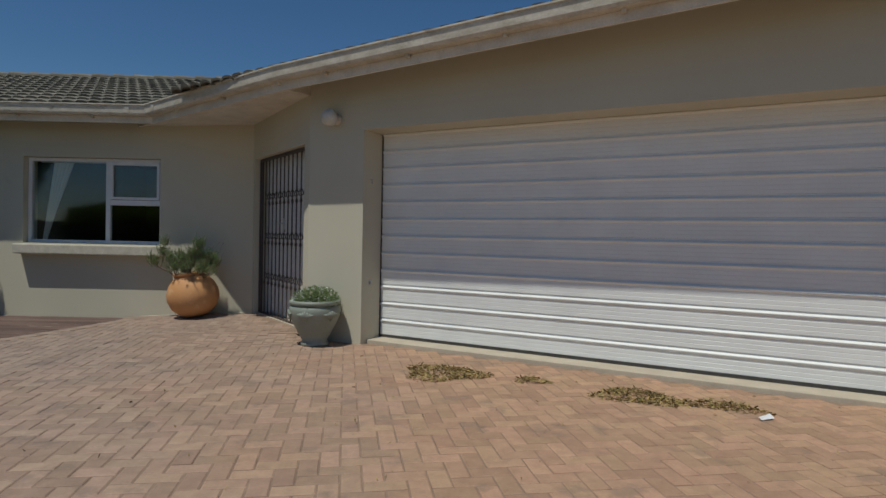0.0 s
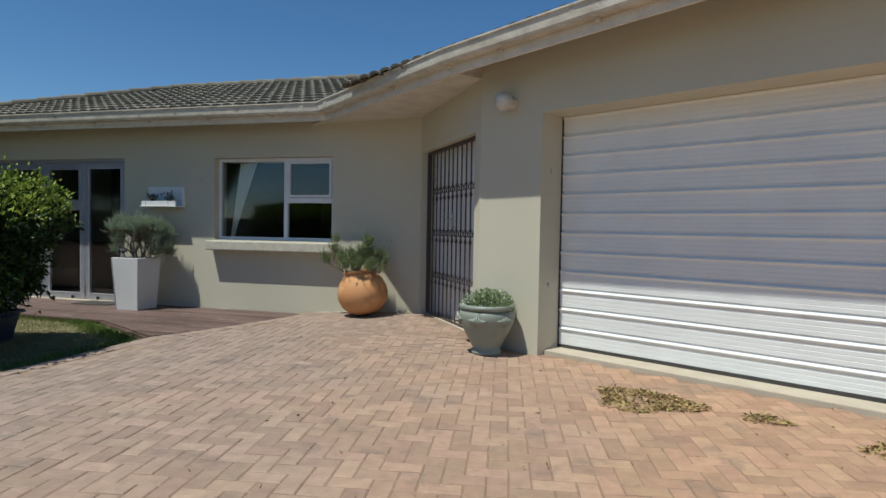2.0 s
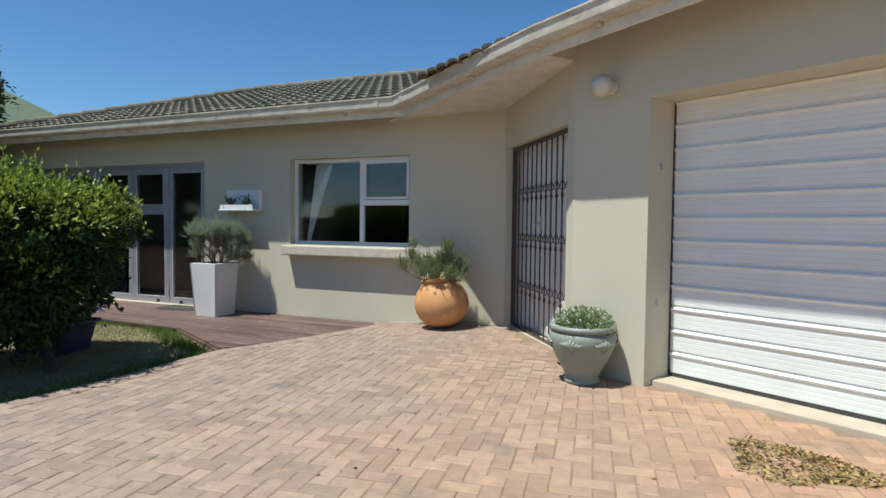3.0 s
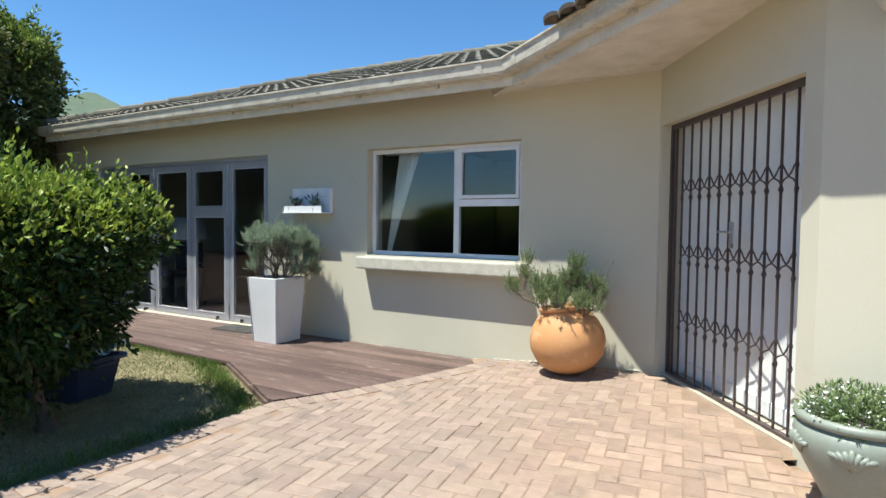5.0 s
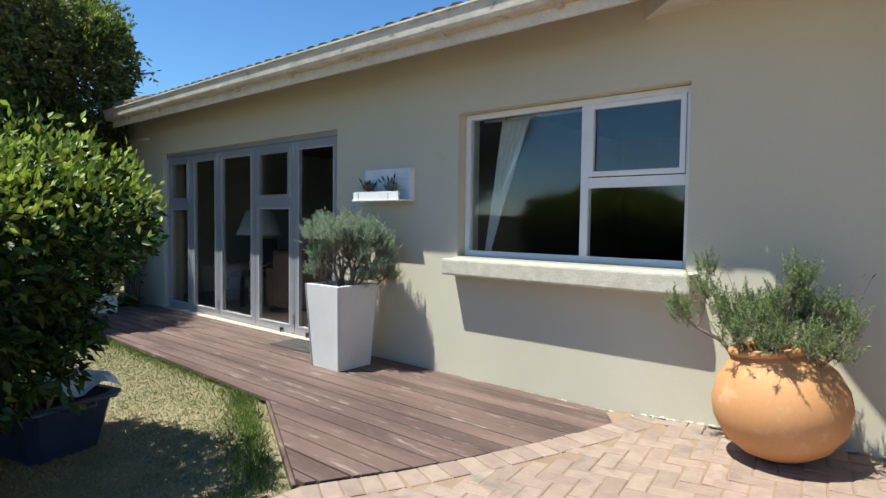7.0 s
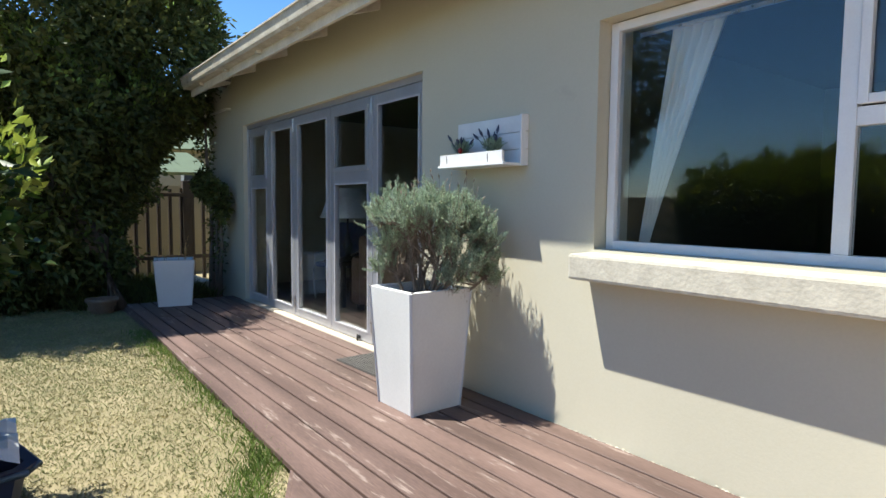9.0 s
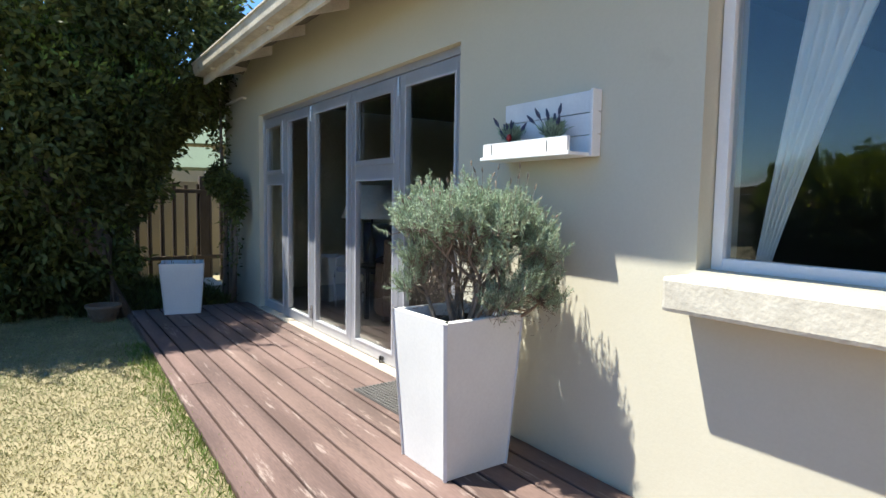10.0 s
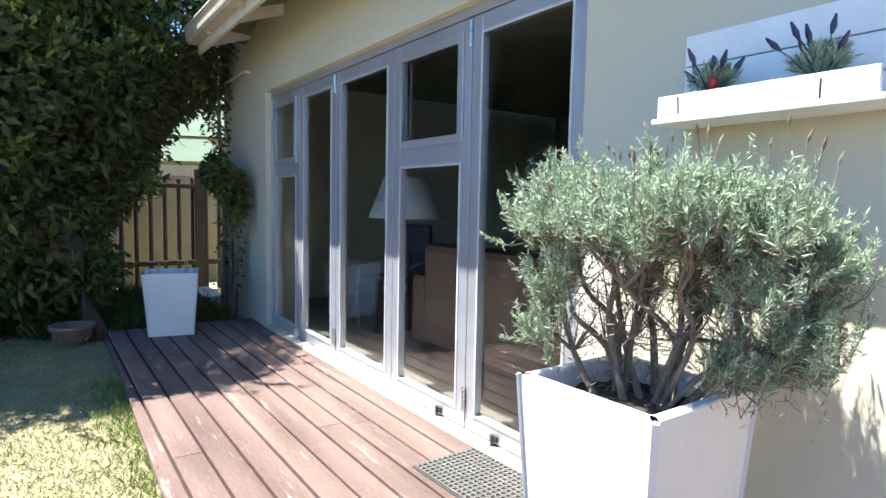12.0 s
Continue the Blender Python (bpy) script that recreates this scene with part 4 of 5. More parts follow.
# ---- planters and plants ----
def tapered_planter(m, base, top, height, label, narrow=1.0):
    th = empty("planter", m, label, "planter", group="tapered white planters")
    th.scale = (narrow, 1, 1)
    bm = bmesh.new()
    rings = []
    for half, z in ((base / 2, 0.0), (top / 2, height - 0.004), (top / 2 - 0.004, height), (top / 2 - 0.028, height), (top / 2 - 0.032, height - 0.006), (top / 2 - 0.05, height - 0.12)):
        ring = []
        for sx, sy in ((-1, -1), (1, -1), (1, 1), (-1, 1)):
            c = 0.012
            ring += [bm.verts.new((sx * (half - (c if (sx * sy > 0) else 0)), sy * (half - (0 if (sx * sy > 0) else c)), z)), bm.verts.new((sx * (half - (0 if (sx * sy > 0) else c)), sy * (half - (c if (sx * sy > 0) else 0)), z))]
        rings.append(ring)
    for a, b in zip(rings, rings[1:]):
        for j in range(8):
            bm.faces.new((a[j], a[(j + 1) % 8], b[(j + 1) % 8], b[j]))
    bm.faces.new(rings[0])
    part("shell", bm, WHITE_POT, th)
    bm = bmesh.new()
    bmesh.ops.create_grid(bm, x_segments=8, y_segments=8, size=top / 2 - 0.045, matrix=pose(0, 0, height - 0.06))
    for q in bm.verts:
        q.co.z += random.uniform(-0.012, 0.012)
    part("soil", bm, SOIL, th)
    return th


def bent(points, steps=4):
    """A smooth line through points."""
    p = [Vector(q) for q in points]
    p = [p[0] * 2 - p[1]] + p + [p[-1] * 2 - p[-2]]
    line = []
    for a, b, c, d in zip(p, p[1:], p[2:], p[3:]):
        for k in range(steps):
            u = k / steps
            line.append(0.5 * ((2 * b) + (c - a) * u + (2 * a - 5 * b + 4 * c - d) * u * u + (3 * b - a - 3 * c + d) * u ** 3))
    return line + [p[-2]]


def limb(bm, points, thick, thin, n=6):
    line = bent(points)
    tube(bm, line, [thick + (thin - thick) * k / (len(line) - 1) for k in range(len(line))], n)


def shoot_bush(name, m, label, seed, foot, clumps, shoots, run, needles, leaf_len, leaf_wide, material, lean=0.5, spikes=0.0, twigs=0):
    """A woody shrub: bent stems rise from a foot to clumps, and each clump is a fan of shoots set with narrow leaves."""
    rng = np.random.default_rng(seed)
    th = empty(name, m, label, "plant")
    wood, spike = bmesh.new(), bmesh.new()
    tips, ways, lens, wids = [], [], [], []
    foot = Vector(foot)
    heart = sum((Vector(c[0]) for c in clumps), Vector()) / len(clumps)
    mains = []
    for number, (place, size) in enumerate(clumps):
        hub = Vector(place)
        start = hub - Vector((0, 0, size * 0.5))
        side = Vector((hub.x - foot.x, hub.y - foot.y, 0))
        thick = rng.uniform(0.008, 0.015)
        if number % 3 == 0 or not mains:
            root = foot + side * 0.2 + Vector((rng.normal() * 0.04, rng.normal() * 0.04, -0.03))
            low = root.lerp(start, 0.35) + Vector(rng.normal(size=3) * 0.03) + Vector((0, 0, 0.02))
            mid = root.lerp(start, 0.7) + Vector(rng.normal(size=3) * 0.022)
            limb(wood, [root, low, mid, start], thick, thick * 0.4, 7)
            mains += [low, mid]
        else:
            root = min(mains, key=lambda p: (p - start).length + (0.3 if p.z > start.z else 0.0))
            mid = root.lerp(start, 0.5) + Vector(rng.normal(size=3) * 0.016)
            limb(wood, [root, mid, start], thick * 0.55, thick * 0.3)
        out = (hub - heart)
        out.z = max(out.z, 0.0)
        out = out.normalized() if out.length > 0.01 else Vector((0, 0, 1))
        for q in range(int(shoots * (size / 0.1) ** 2)):
            aim = (Vector((0, 0, 1)) + out * lean + Vector(rng.normal(size=3) * 0.42)).normalized()
            base = start + Vector(rng.normal(size=3) * size * np.array((0.42, 0.42, 0.3)))
            length = run * rng.uniform(0.6, 1.25)
            curl = Vector((0, 0, 1)) * length * 0.15
            top = base + aim * length + curl
            bend = base.lerp(top, 0.5) - curl * 0.5
            tube(wood, [start, base, bend, top], [0.0022, 0.0018, 0.0013, 0.0007], 4)
            for e in range(needles):
                u = 0.12 + 0.92 * (e + rng.random()) / needles
                spot = base.lerp(bend, u * 2) if u < 0.5 else bend.lerp(top, u * 2 - 1)
                tips.append(spot[:])
                ways.append((aim * rng.uniform(0.45, 1.0) + Vector(rng.normal(size=3) * 0.5))[:])
                lens.append(leaf_len * rng.uniform(0.6, 1.15) * (1.1 - 0.45 * u))
                wids.append(leaf_wide * rng.uniform(0.8, 1.25))
            if rng.random() < spikes:
                tall = top + (aim + Vector((0, 0, 0.6))).normalized() * rng.uniform(0.05, 0.15)
                tube(spike, [top, tall], [0.0012, 0.0009], 4)
                tube(spike, [tall, tall + aim * 0.012, tall + aim * 0.03], [0.002, 0.0045, 0.0012], 5)
    for q in range(twigs):
        a = mains[rng.integers(len(mains))]
        b = a.lerp(Vector(clumps[rng.integers(len(clumps))][0]), rng.uniform(0.25, 0.7))
        limb(wood, [a, a.lerp(b, 0.5) + Vector(rng.normal(size=3) * 0.02), b + Vector(rng.normal(size=3) * 0.03)], rng.uniform(0.0016, 0.0035), 0.0008, 4)
    part("wood", wood, BARK, th)
    o = new("foliage", leaf_mesh("foliage", tips, ways, lens, wids, material, rng))
    o.parent = th
    if twigs:
        n = twigs * 14
        at = np.array([mains[k][:] for k in rng.integers(len(mains), size=n)]) * np.array((1.15, 1.15, 0.8)) + rng.normal(size=(n, 3)) * np.array((0.07, 0.06, 0.06))
        at[:, 2] = np.maximum(at[:, 2], 0.02)
        o = new("dry_leaf", leaf_mesh("dry_leaf", at, rng.normal(size=(n, 3)), np.full(n, leaf_len), np.full(n, leaf_wide), DRY_NEEDLE, rng))
        o.parent = th
        o["kind"], o["label"] = "stuff", "withered grey-brown leaves on the inner twigs"
    if spikes:
        part("flower_spike", spike, BARK, th)["kind"] = "stuff"
    else:
        spike.free()
    return th


def canopy(n, rx, ry, top, sag, size, seed):
    """Clumps spread evenly over a low dome."""
    rng = np.random.default_rng(seed)
    made = []
    for q in range(n):
        a, r = q * 2.39996, math.sqrt((q + 0.5) / n)
        made.append(((rx * r * math.cos(a), ry * r * math.sin(a), top - sag * r * r + rng.normal() * 0.035), size * rng.uniform(0.8, 1.25)))
    return made


tapered_planter(pose(-5.19, 7.712, DECK_Z, 0, 0, 1), 0.37, 0.455, 0.715, "tall tapered white planter standing on the deck")
LOW_CLUMPS = [((0.32, 0.15, 0.32), 0.10), ((0.34, 0.02, 0.24), 0.09), ((0.28, 0.2, 0.19), 0.10), ((0.24, -0.02, 0.17), 0.085), ((0.36, 0.1, 0.42), 0.09), ((0.30, -0.08, 0.36), 0.075), ((-0.23, -0.16, 0.32), 0.075), ((-0.22, -0.19, 0.19), 0.065), ((-0.36, 0.05, 0.34), 0.075), ((0.06, 0.12, 0.3), 0.08), ((-0.1, 0.1, 0.33), 0.08)]
shoot_bush("lavender_bush", pose(-5.17, 7.755, 0.595), "silvery lavender bush growing in the white planter", 3, (0, 0, 0), canopy(34, 0.37, 0.22, 0.555, 0.06, 0.086, 4) + LOW_CLUMPS, 66, 0.09, 44, 0.031, 0.0034, LEAF_SILVER, 0.3, 0.022, 110)
tapered_planter(pose(-9.76, 7.36, DECK_Z, 0, 0, -12), 0.36, 0.44, 0.54, "pale tapered planter at the deck's far end")
th = empty("dry_plant", pose(-9.76, 7.36, 0.40), "few dry stalks in the far planter", "plant")
bm = bmesh.new()
for q in range(7):
    a = random.uniform(0, 6.28)
    tube(bm, [(0.12 * math.cos(a), 0.12 * math.sin(a), 0), (0.14 * math.cos(a), 0.14 * math.sin(a), random.uniform(0.15, 0.25)), (0.17 * math.cos(a + 0.3), 0.17 * math.sin(a + 0.3), random.uniform(0.25, 0.38))], [0.003, 0.0025, 0.001], 5)
part("stalk", bm, DRY_LEAF, th)["kind"] = "stuff"

pot = empty("round_pot", pose(-1.80, 7.81, 0.05, 2, -9, 0), "squat round orange terracotta pot on the paving", "pot")
pot.scale = (0.87, 0.87, 0.87)
bm = bmesh.new()
lathe(bm, [(0.0, 0.0), (0.15, 0.0), (0.235, 0.045), (0.32, 0.135), (0.362, 0.26), (0.358, 0.36), (0.315, 0.47), (0.25, 0.55), (0.205, 0.588), (0.20, 0.60)], 48)
part("belly", bm, TERRACOTTA, pot, smooth=True)
bm = bmesh.new()
lathe(bm, [(0.198, 0.598), (0.225, 0.605), (0.233, 0.622), (0.225, 0.64), (0.195, 0.643), (0.18, 0.625), (0.178, 0.56)], 48)
part("rim", bm, TERRACOTTA, pot, smooth=True)
bm = bmesh.new()
lathe(bm, [(0.0, 0.575), (0.18, 0.57)], 24)
part("soil", bm, SOIL, pot)
ARMS = [((-0.42, -0.02, 0.24), 0.075), ((-0.30, -0.04, 0.36), 0.06), ((-0.30, 0.0, 0.47), 0.05), ((-0.20, -0.05, 0.28), 0.075), ((-0.06, -0.04, 0.30), 0.09), ((0.04, 0.02, 0.24), 0.09), ((0.10, -0.05, 0.36), 0.09), ((0.14, -0.02, 0.46), 0.075), ((0.26, 0.02, 0.30), 0.075), ((0.33, 0.0, 0.22), 0.065), ((0.17, -0.12, 0.17), 0.075), ((0.02, -0.15, 0.14), 0.07), ((0.29, -0.08, 0.12), 0.06), ((-0.02, 0.14, 0.3), 0.08), ((-0.12, -0.08, 0.2), 0.075), ((0.12, 0.08, 0.28), 0.08), ((0.2, 0.06, 0.2), 0.075), ((-0.2, 0.02, 0.2), 0.055), ((-0.1, -0.21, 0.17), 0.065), ((0.08, -0.24, 0.18), 0.07), ((0.22, -0.2, 0.16), 0.065), ((0.0, -0.2, 0.27), 0.065)]
shoot_bush("rosemary_bush", pose(-1.90, 7.80, 0.50), "olive green rosemary bush growing in the round pot", 5, (0, 0, 0), ARMS, 72, 0.10, 40, 0.027, 0.0038, LEAF_OLIVE, 0.3, 0.006)

gp = empty("glazed_pot", pose(0.055, 6.185, 0.0), "grey-green glazed pot with moulded shells on the paving", "pot")
bm = bmesh.new()
lathe(bm, [(0.0, 0.0), (0.135, 0.0), (0.14, 0.03), (0.12, 0.045), (0.16, 0.12), (0.215, 0.22), (0.25, 0.31), (0.258, 0.36), (0.245, 0.395), (0.225, 0.41)], 48)
part("belly", bm, GREEN_GLAZE, gp, smooth=True)
bm = bmesh.new()
lathe(bm, [(0.222, 0.405), (0.252, 0.418), (0.258, 0.438), (0.248, 0.455), (0.222, 0.455), (0.21, 0.44), (0.21, 0.38)], 48)
part("rim", bm, GREEN_GLAZE, gp, smooth=True)
for q in range(6):
    bm = bmesh.new()
    a0 = q * math.pi / 3 + 0.35
    for j in range(-3, 4):
        tip_a, tip_z = a0 + j * 0.11, 0.365 - 0.012 * abs(j)
        tube(bm, [(0.238 * math.cos(a0), 0.238 * math.sin(a0), 0.265), (0.262 * math.cos(a0 + j * 0.07), 0.262 * math.sin(a0 + j * 0.07), 0.325), (0.26 * math.cos(tip_a), 0.26 * math.sin(tip_a), tip_z)], [0.004, 0.013, 0.010], 8)
    part("shell_mould", bm, GREEN_GLAZE, gp, smooth=True)
bm = bmesh.new()
lathe(bm, [(0.0, 0.40), (0.212, 0.395)], 24)
part("soil", bm, SOIL, gp)
rng = np.random.default_rng(11)
p, w, dd = lumpy(rng, 3200, (0, 0, 0.42), (0.24, 0.24, 0.15), 0.7)
keepers = p[:, 2] > 0.40
th = empty("white_flowers", pose(0.055, 6.185, 0.0), "low plant with tiny white flowers in the glazed pot", "plant")
o = new("foliage", leaf_mesh("foliage", p[keepers], (w + rng.normal(size=w.shape) * 0.5)[keepers], np.full(keepers.sum(), 0.035), np.full(keepers.sum(), 0.010), LEAF_OLIVE, rng))
o.parent = th
p, w, dd = lumpy(rng, 520, (0, 0, 0.43), (0.25, 0.25, 0.155), 0.15)
keepers = p[:, 2] > 0.45
o = new("blossom", leaf_mesh("blossom", p[keepers], rng.normal(size=w.shape)[keepers], np.full(keepers.sum(), 0.013), np.full(keepers.sum(), 0.012), WHITE_WOOD, rng))
o.parent = th

# wall shelf with two small plants
shelf = empty("wall_shelf", pose(-5.36, WALL_Y, 1.38), "white wooden wall shelf with a plank back", "shelf")
for j in range(3):
    box("back_plank", (0.0, 0.62, -0.022, -0.002, 0.002 + j * 0.098, 0.096 + j * 0.098), WHITE_WOOD, shelf, 0.002)
box("shelf_board", (0.005, 0.61, -0.19, -0.023, 0.0, 0.016), WHITE_WOOD, shelf, 0.003)
box("front_lip", (0.02, 0.595, -0.182, -0.164, 0.016, 0.082), WHITE_WOOD, shelf, 0.003)
box("end_board", (0.605, 0.622, -0.06, -0.0225, 0.0, 0.29), WHITE_WOOD, shelf, 0.003)
for sx in (0.15, 0.44):
    pl = empty("shelf_plant", pose(-5.36 + sx, WALL_Y - 0.11, 1.3965), "small lavender plant standing on the wall shelf", "plant", group="plants on the wall shelf")
    bm = bmesh.new()
    lathe(bm, [(0.0, 0.0), (0.026, 0.0), (0.034, 0.055), (0.03, 0.055), (0.0, 0.05)], 16)
    part("cup", bm, DARK, pl, smooth=True)
    ts, ws = [], []
    bm = bmesh.new()
    for q in range(120):
        a, r = rng.uniform(0, 6.28), rng.uniform(0.1, 1.3)
        d = Vector((r * math.cos(a), r * 0.6 * math.sin(a), 1)).normalized()
        for e in range(6):
            ts.append((Vector((0, 0, 0.05)) + d * rng.uniform(0, 0.09))[:])
            ws.append((d + Vector(rng.normal(size=3) * 0.4))[:])
        if q < 7:
            top = Vector((0, 0, 0.05)) + d * rng.uniform(0.07, 0.13)
            tube(bm, [(0, 0, 0.05), top], [0.0015, 0.0015], 4)
            tube(bm, [top, top + d * 0.02, top + d * 0.05], [0.004, 0.009, 0.003], 6)
    o = new("foliage", leaf_mesh("foliage", ts, ws, np.full(len(ts), 0.035), np.full(len(ts), 0.006), LEAF_SILVER, rng))
    o.parent = pl
    part("flower_spike", bm, BLUE_TUB, pl)["kind"] = "stuff"


for sx, tilt in ((0.26, 12), (0.36, -18)):
    bm = bmesh.new()
    lathe(bm, [(0.0, -0.045), (0.012, -0.03), (0.02, 0.0), (0.013, 0.03), (0.0, 0.04)], 14)
    bmesh.ops.transform(bm, matrix=pose(sx, -0.024, 0.07, 0, 90 + tilt, 0) @ Matrix.Diagonal((1, 0.15, 1, 1)), verts=bm.verts)
    part("ornament", bm, ALU, shelf, "small grey oval ornament", smooth=True)
for sx in (0.09, 0.47):
    box("chip", (sx, sx + 0.005, -0.1832, -0.1815, 0.018, 0.068), DARK, shelf, 0.0, "dark chipped crack in the paint", m=pose(0, 0, 0, 0, 18 if sx > 0.3 else -4, 0) if sx < 0.3 else None)
bead = empty("red_bead", pose(-5.36 + 0.17, WALL_Y - 0.14, 1.3965), "small shiny red ornament on the wall shelf", "ornament")
bm = bmesh.new()
lathe(bm, [(0.0, 0.0), (0.002, 0.0), (0.002, 0.07), (0.012, 0.08), (0.014, 0.095), (0.008, 0.108), (0.0, 0.11)], 14)
part("bead", bm, RED, bead, smooth=True)


# ---- bush, trees, hedge ----
def leafy(name, m, label, category, seed, crowns, trunk, leaf, count, material, tip_material=None, shell=0.35, amp=0.16, sprigs=0, reach=0.2):
    """A woody plant: trunk and limbs, an uneven crown of single leaves, and loose shoots past its outline."""
    rng = np.random.default_rng(seed)
    th = empty(name, m, label, category)
    bm = bmesh.new()
    for pts, radii in trunk:
        tube(bm, pts, radii, 9)
    part("trunk", bm, BARK, th, smooth=True)
    P, Wy, D = [], [], []
    for c, r, share in crowns:
        p, w, d = lumpy(rng, int(count * share), c, r, shell, 40, amp)
        P.append(p), Wy.append(w), D.append(d)
    P, Wy, D = np.concatenate(P), np.concatenate(Wy), np.concatenate(D)
    gap = np.array([noise.noise(Vector(q) * 2.6) for q in P])
    keep = gap > -0.42 - 0.4 * (1 - D)
    P, Wy, D = P[keep], Wy[keep], D[keep]
    way = Wy * 0.55 + rng.normal(size=Wy.shape) * 0.6
    if sprigs:
        outer = np.flatnonzero(D > 0.9)
        pick = rng.choice(outer, sprigs)
        aim = Wy[pick] + np.array([0, 0, 0.5]) + rng.normal(size=(sprigs, 3)) * 0.35
        aim /= np.linalg.norm(aim, axis=1, keepdims=True)
        run = reach * rng.random(sprigs) ** 1.5
        for q in range(9):
            P = np.concatenate([P, P[pick] + aim * (run * (q + 1) / 9)[:, None] + rng.normal(size=(sprigs, 3)) * leaf * 0.25])
            way = np.concatenate([way, aim + rng.normal(size=(sprigs, 3)) * 0.7])
            Wy = np.concatenate([Wy, Wy[pick]])
            D = np.concatenate([D, np.full(sprigs, 0.95)])
    n = len(P)
    o = new("crown", leaf_mesh("crown", P, way, leaf * rng.uniform(0.6, 1.25, n), leaf * rng.uniform(0.35, 0.55, n), material, rng, 0.15))
    o.parent = th
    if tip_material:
        # Upward-facing outer leaves: young shoots on the bush, painted sunlight on the tree.
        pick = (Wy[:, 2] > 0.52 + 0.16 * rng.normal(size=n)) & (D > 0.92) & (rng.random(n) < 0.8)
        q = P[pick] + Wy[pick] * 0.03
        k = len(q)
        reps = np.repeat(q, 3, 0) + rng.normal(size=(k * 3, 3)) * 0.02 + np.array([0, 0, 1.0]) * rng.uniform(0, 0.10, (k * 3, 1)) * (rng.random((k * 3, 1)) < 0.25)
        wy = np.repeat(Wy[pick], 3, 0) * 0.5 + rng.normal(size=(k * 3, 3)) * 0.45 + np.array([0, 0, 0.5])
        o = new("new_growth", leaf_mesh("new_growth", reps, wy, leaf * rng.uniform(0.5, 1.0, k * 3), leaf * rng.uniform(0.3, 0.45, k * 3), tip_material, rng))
        o.parent = th
        o["label"] = "lighter top leaves, young shoots and painted sunlight"
    return th


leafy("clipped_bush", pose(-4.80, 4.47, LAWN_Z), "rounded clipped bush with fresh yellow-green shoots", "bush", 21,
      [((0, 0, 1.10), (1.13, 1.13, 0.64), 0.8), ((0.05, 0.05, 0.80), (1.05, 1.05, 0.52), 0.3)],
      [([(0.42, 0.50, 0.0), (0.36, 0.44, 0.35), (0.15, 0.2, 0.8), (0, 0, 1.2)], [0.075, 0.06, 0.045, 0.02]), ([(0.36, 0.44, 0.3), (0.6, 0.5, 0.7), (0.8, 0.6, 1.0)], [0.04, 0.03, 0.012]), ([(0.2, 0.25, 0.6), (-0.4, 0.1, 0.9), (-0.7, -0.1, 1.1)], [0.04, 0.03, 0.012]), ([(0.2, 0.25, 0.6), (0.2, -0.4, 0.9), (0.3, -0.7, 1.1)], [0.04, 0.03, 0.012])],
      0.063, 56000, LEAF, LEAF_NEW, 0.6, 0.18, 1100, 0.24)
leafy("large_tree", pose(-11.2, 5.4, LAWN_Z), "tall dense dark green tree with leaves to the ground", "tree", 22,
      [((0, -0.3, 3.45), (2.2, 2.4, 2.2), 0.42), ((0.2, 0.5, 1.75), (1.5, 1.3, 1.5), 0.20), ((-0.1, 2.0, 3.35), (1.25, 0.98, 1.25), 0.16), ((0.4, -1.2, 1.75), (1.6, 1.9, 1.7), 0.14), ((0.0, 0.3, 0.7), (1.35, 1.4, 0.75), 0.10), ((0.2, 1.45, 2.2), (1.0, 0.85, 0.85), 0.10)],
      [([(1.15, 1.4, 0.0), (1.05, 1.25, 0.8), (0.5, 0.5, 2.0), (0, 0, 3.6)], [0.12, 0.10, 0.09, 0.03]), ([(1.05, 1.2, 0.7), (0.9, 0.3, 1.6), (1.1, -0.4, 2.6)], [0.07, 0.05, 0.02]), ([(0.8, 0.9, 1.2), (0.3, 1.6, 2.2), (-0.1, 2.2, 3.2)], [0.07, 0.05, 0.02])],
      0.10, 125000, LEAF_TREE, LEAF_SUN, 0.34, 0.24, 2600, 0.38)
for x, y, h, seed in ((-11.8, 6.75, 0.42, 27), (-12.2, 6.2, 0.4, 26)):
    leafy("low_shrub", pose(x, y, LAWN_Z), "low dark green shrub at the foot of the fence", "shrub", seed, [((0, 0, h), (0.42, 0.45, h), 1.0)], [([(0, 0, 0), (0.03, 0, h * 0.6), (0, 0.02, h)], [0.03, 0.02, 0.01])], 0.07, 2600, LEAF_TREE, None, 0.6, 0.3)
leafy("climbing_vine", pose(-10.4, 7.97, LAWN_Z), "dark climbing vine on the corner of the house", "vine", 23,
      [((-0.2, -0.02, 1.50), (0.26, 0.14, 0.20), 0.3), ((0.25, -0.04, 1.42), (0.30, 0.16, 0.17), 0.36), ((0.48, 0.0, 1.22), (0.12, 0.10, 0.22), 0.12), ((-0.1, 0.03, 0.8), (0.12, 0.08, 0.6), 0.03), ((0.26, 0.05, 0.8), (0.10, 0.08, 0.6), 0.03), ((-0.35, 0.03, 2.3), (0.14, 0.12, 0.7), 0.14)],
      [([(-0.1, 0.02, 0.0), (-0.14, 0.04, 0.5), (-0.08, 0.03, 1.2), (-0.3, 0.04, 1.9), (-0.36, 0.05, 2.7)], [0.045, 0.035, 0.03, 0.02, 0.012]), ([(0.22, 0.03, 0.0), (0.27, 0.05, 0.7), (0.2, 0.04, 1.4)], [0.04, 0.03, 0.015]), ([(0.1, 0.03, 0.0), (0.02, 0.06, 0.6), (0.1, 0.05, 1.4)], [0.03, 0.025, 0.012])],
      0.065, 4200, LEAF_TREE, None, 0.8, 0.35)
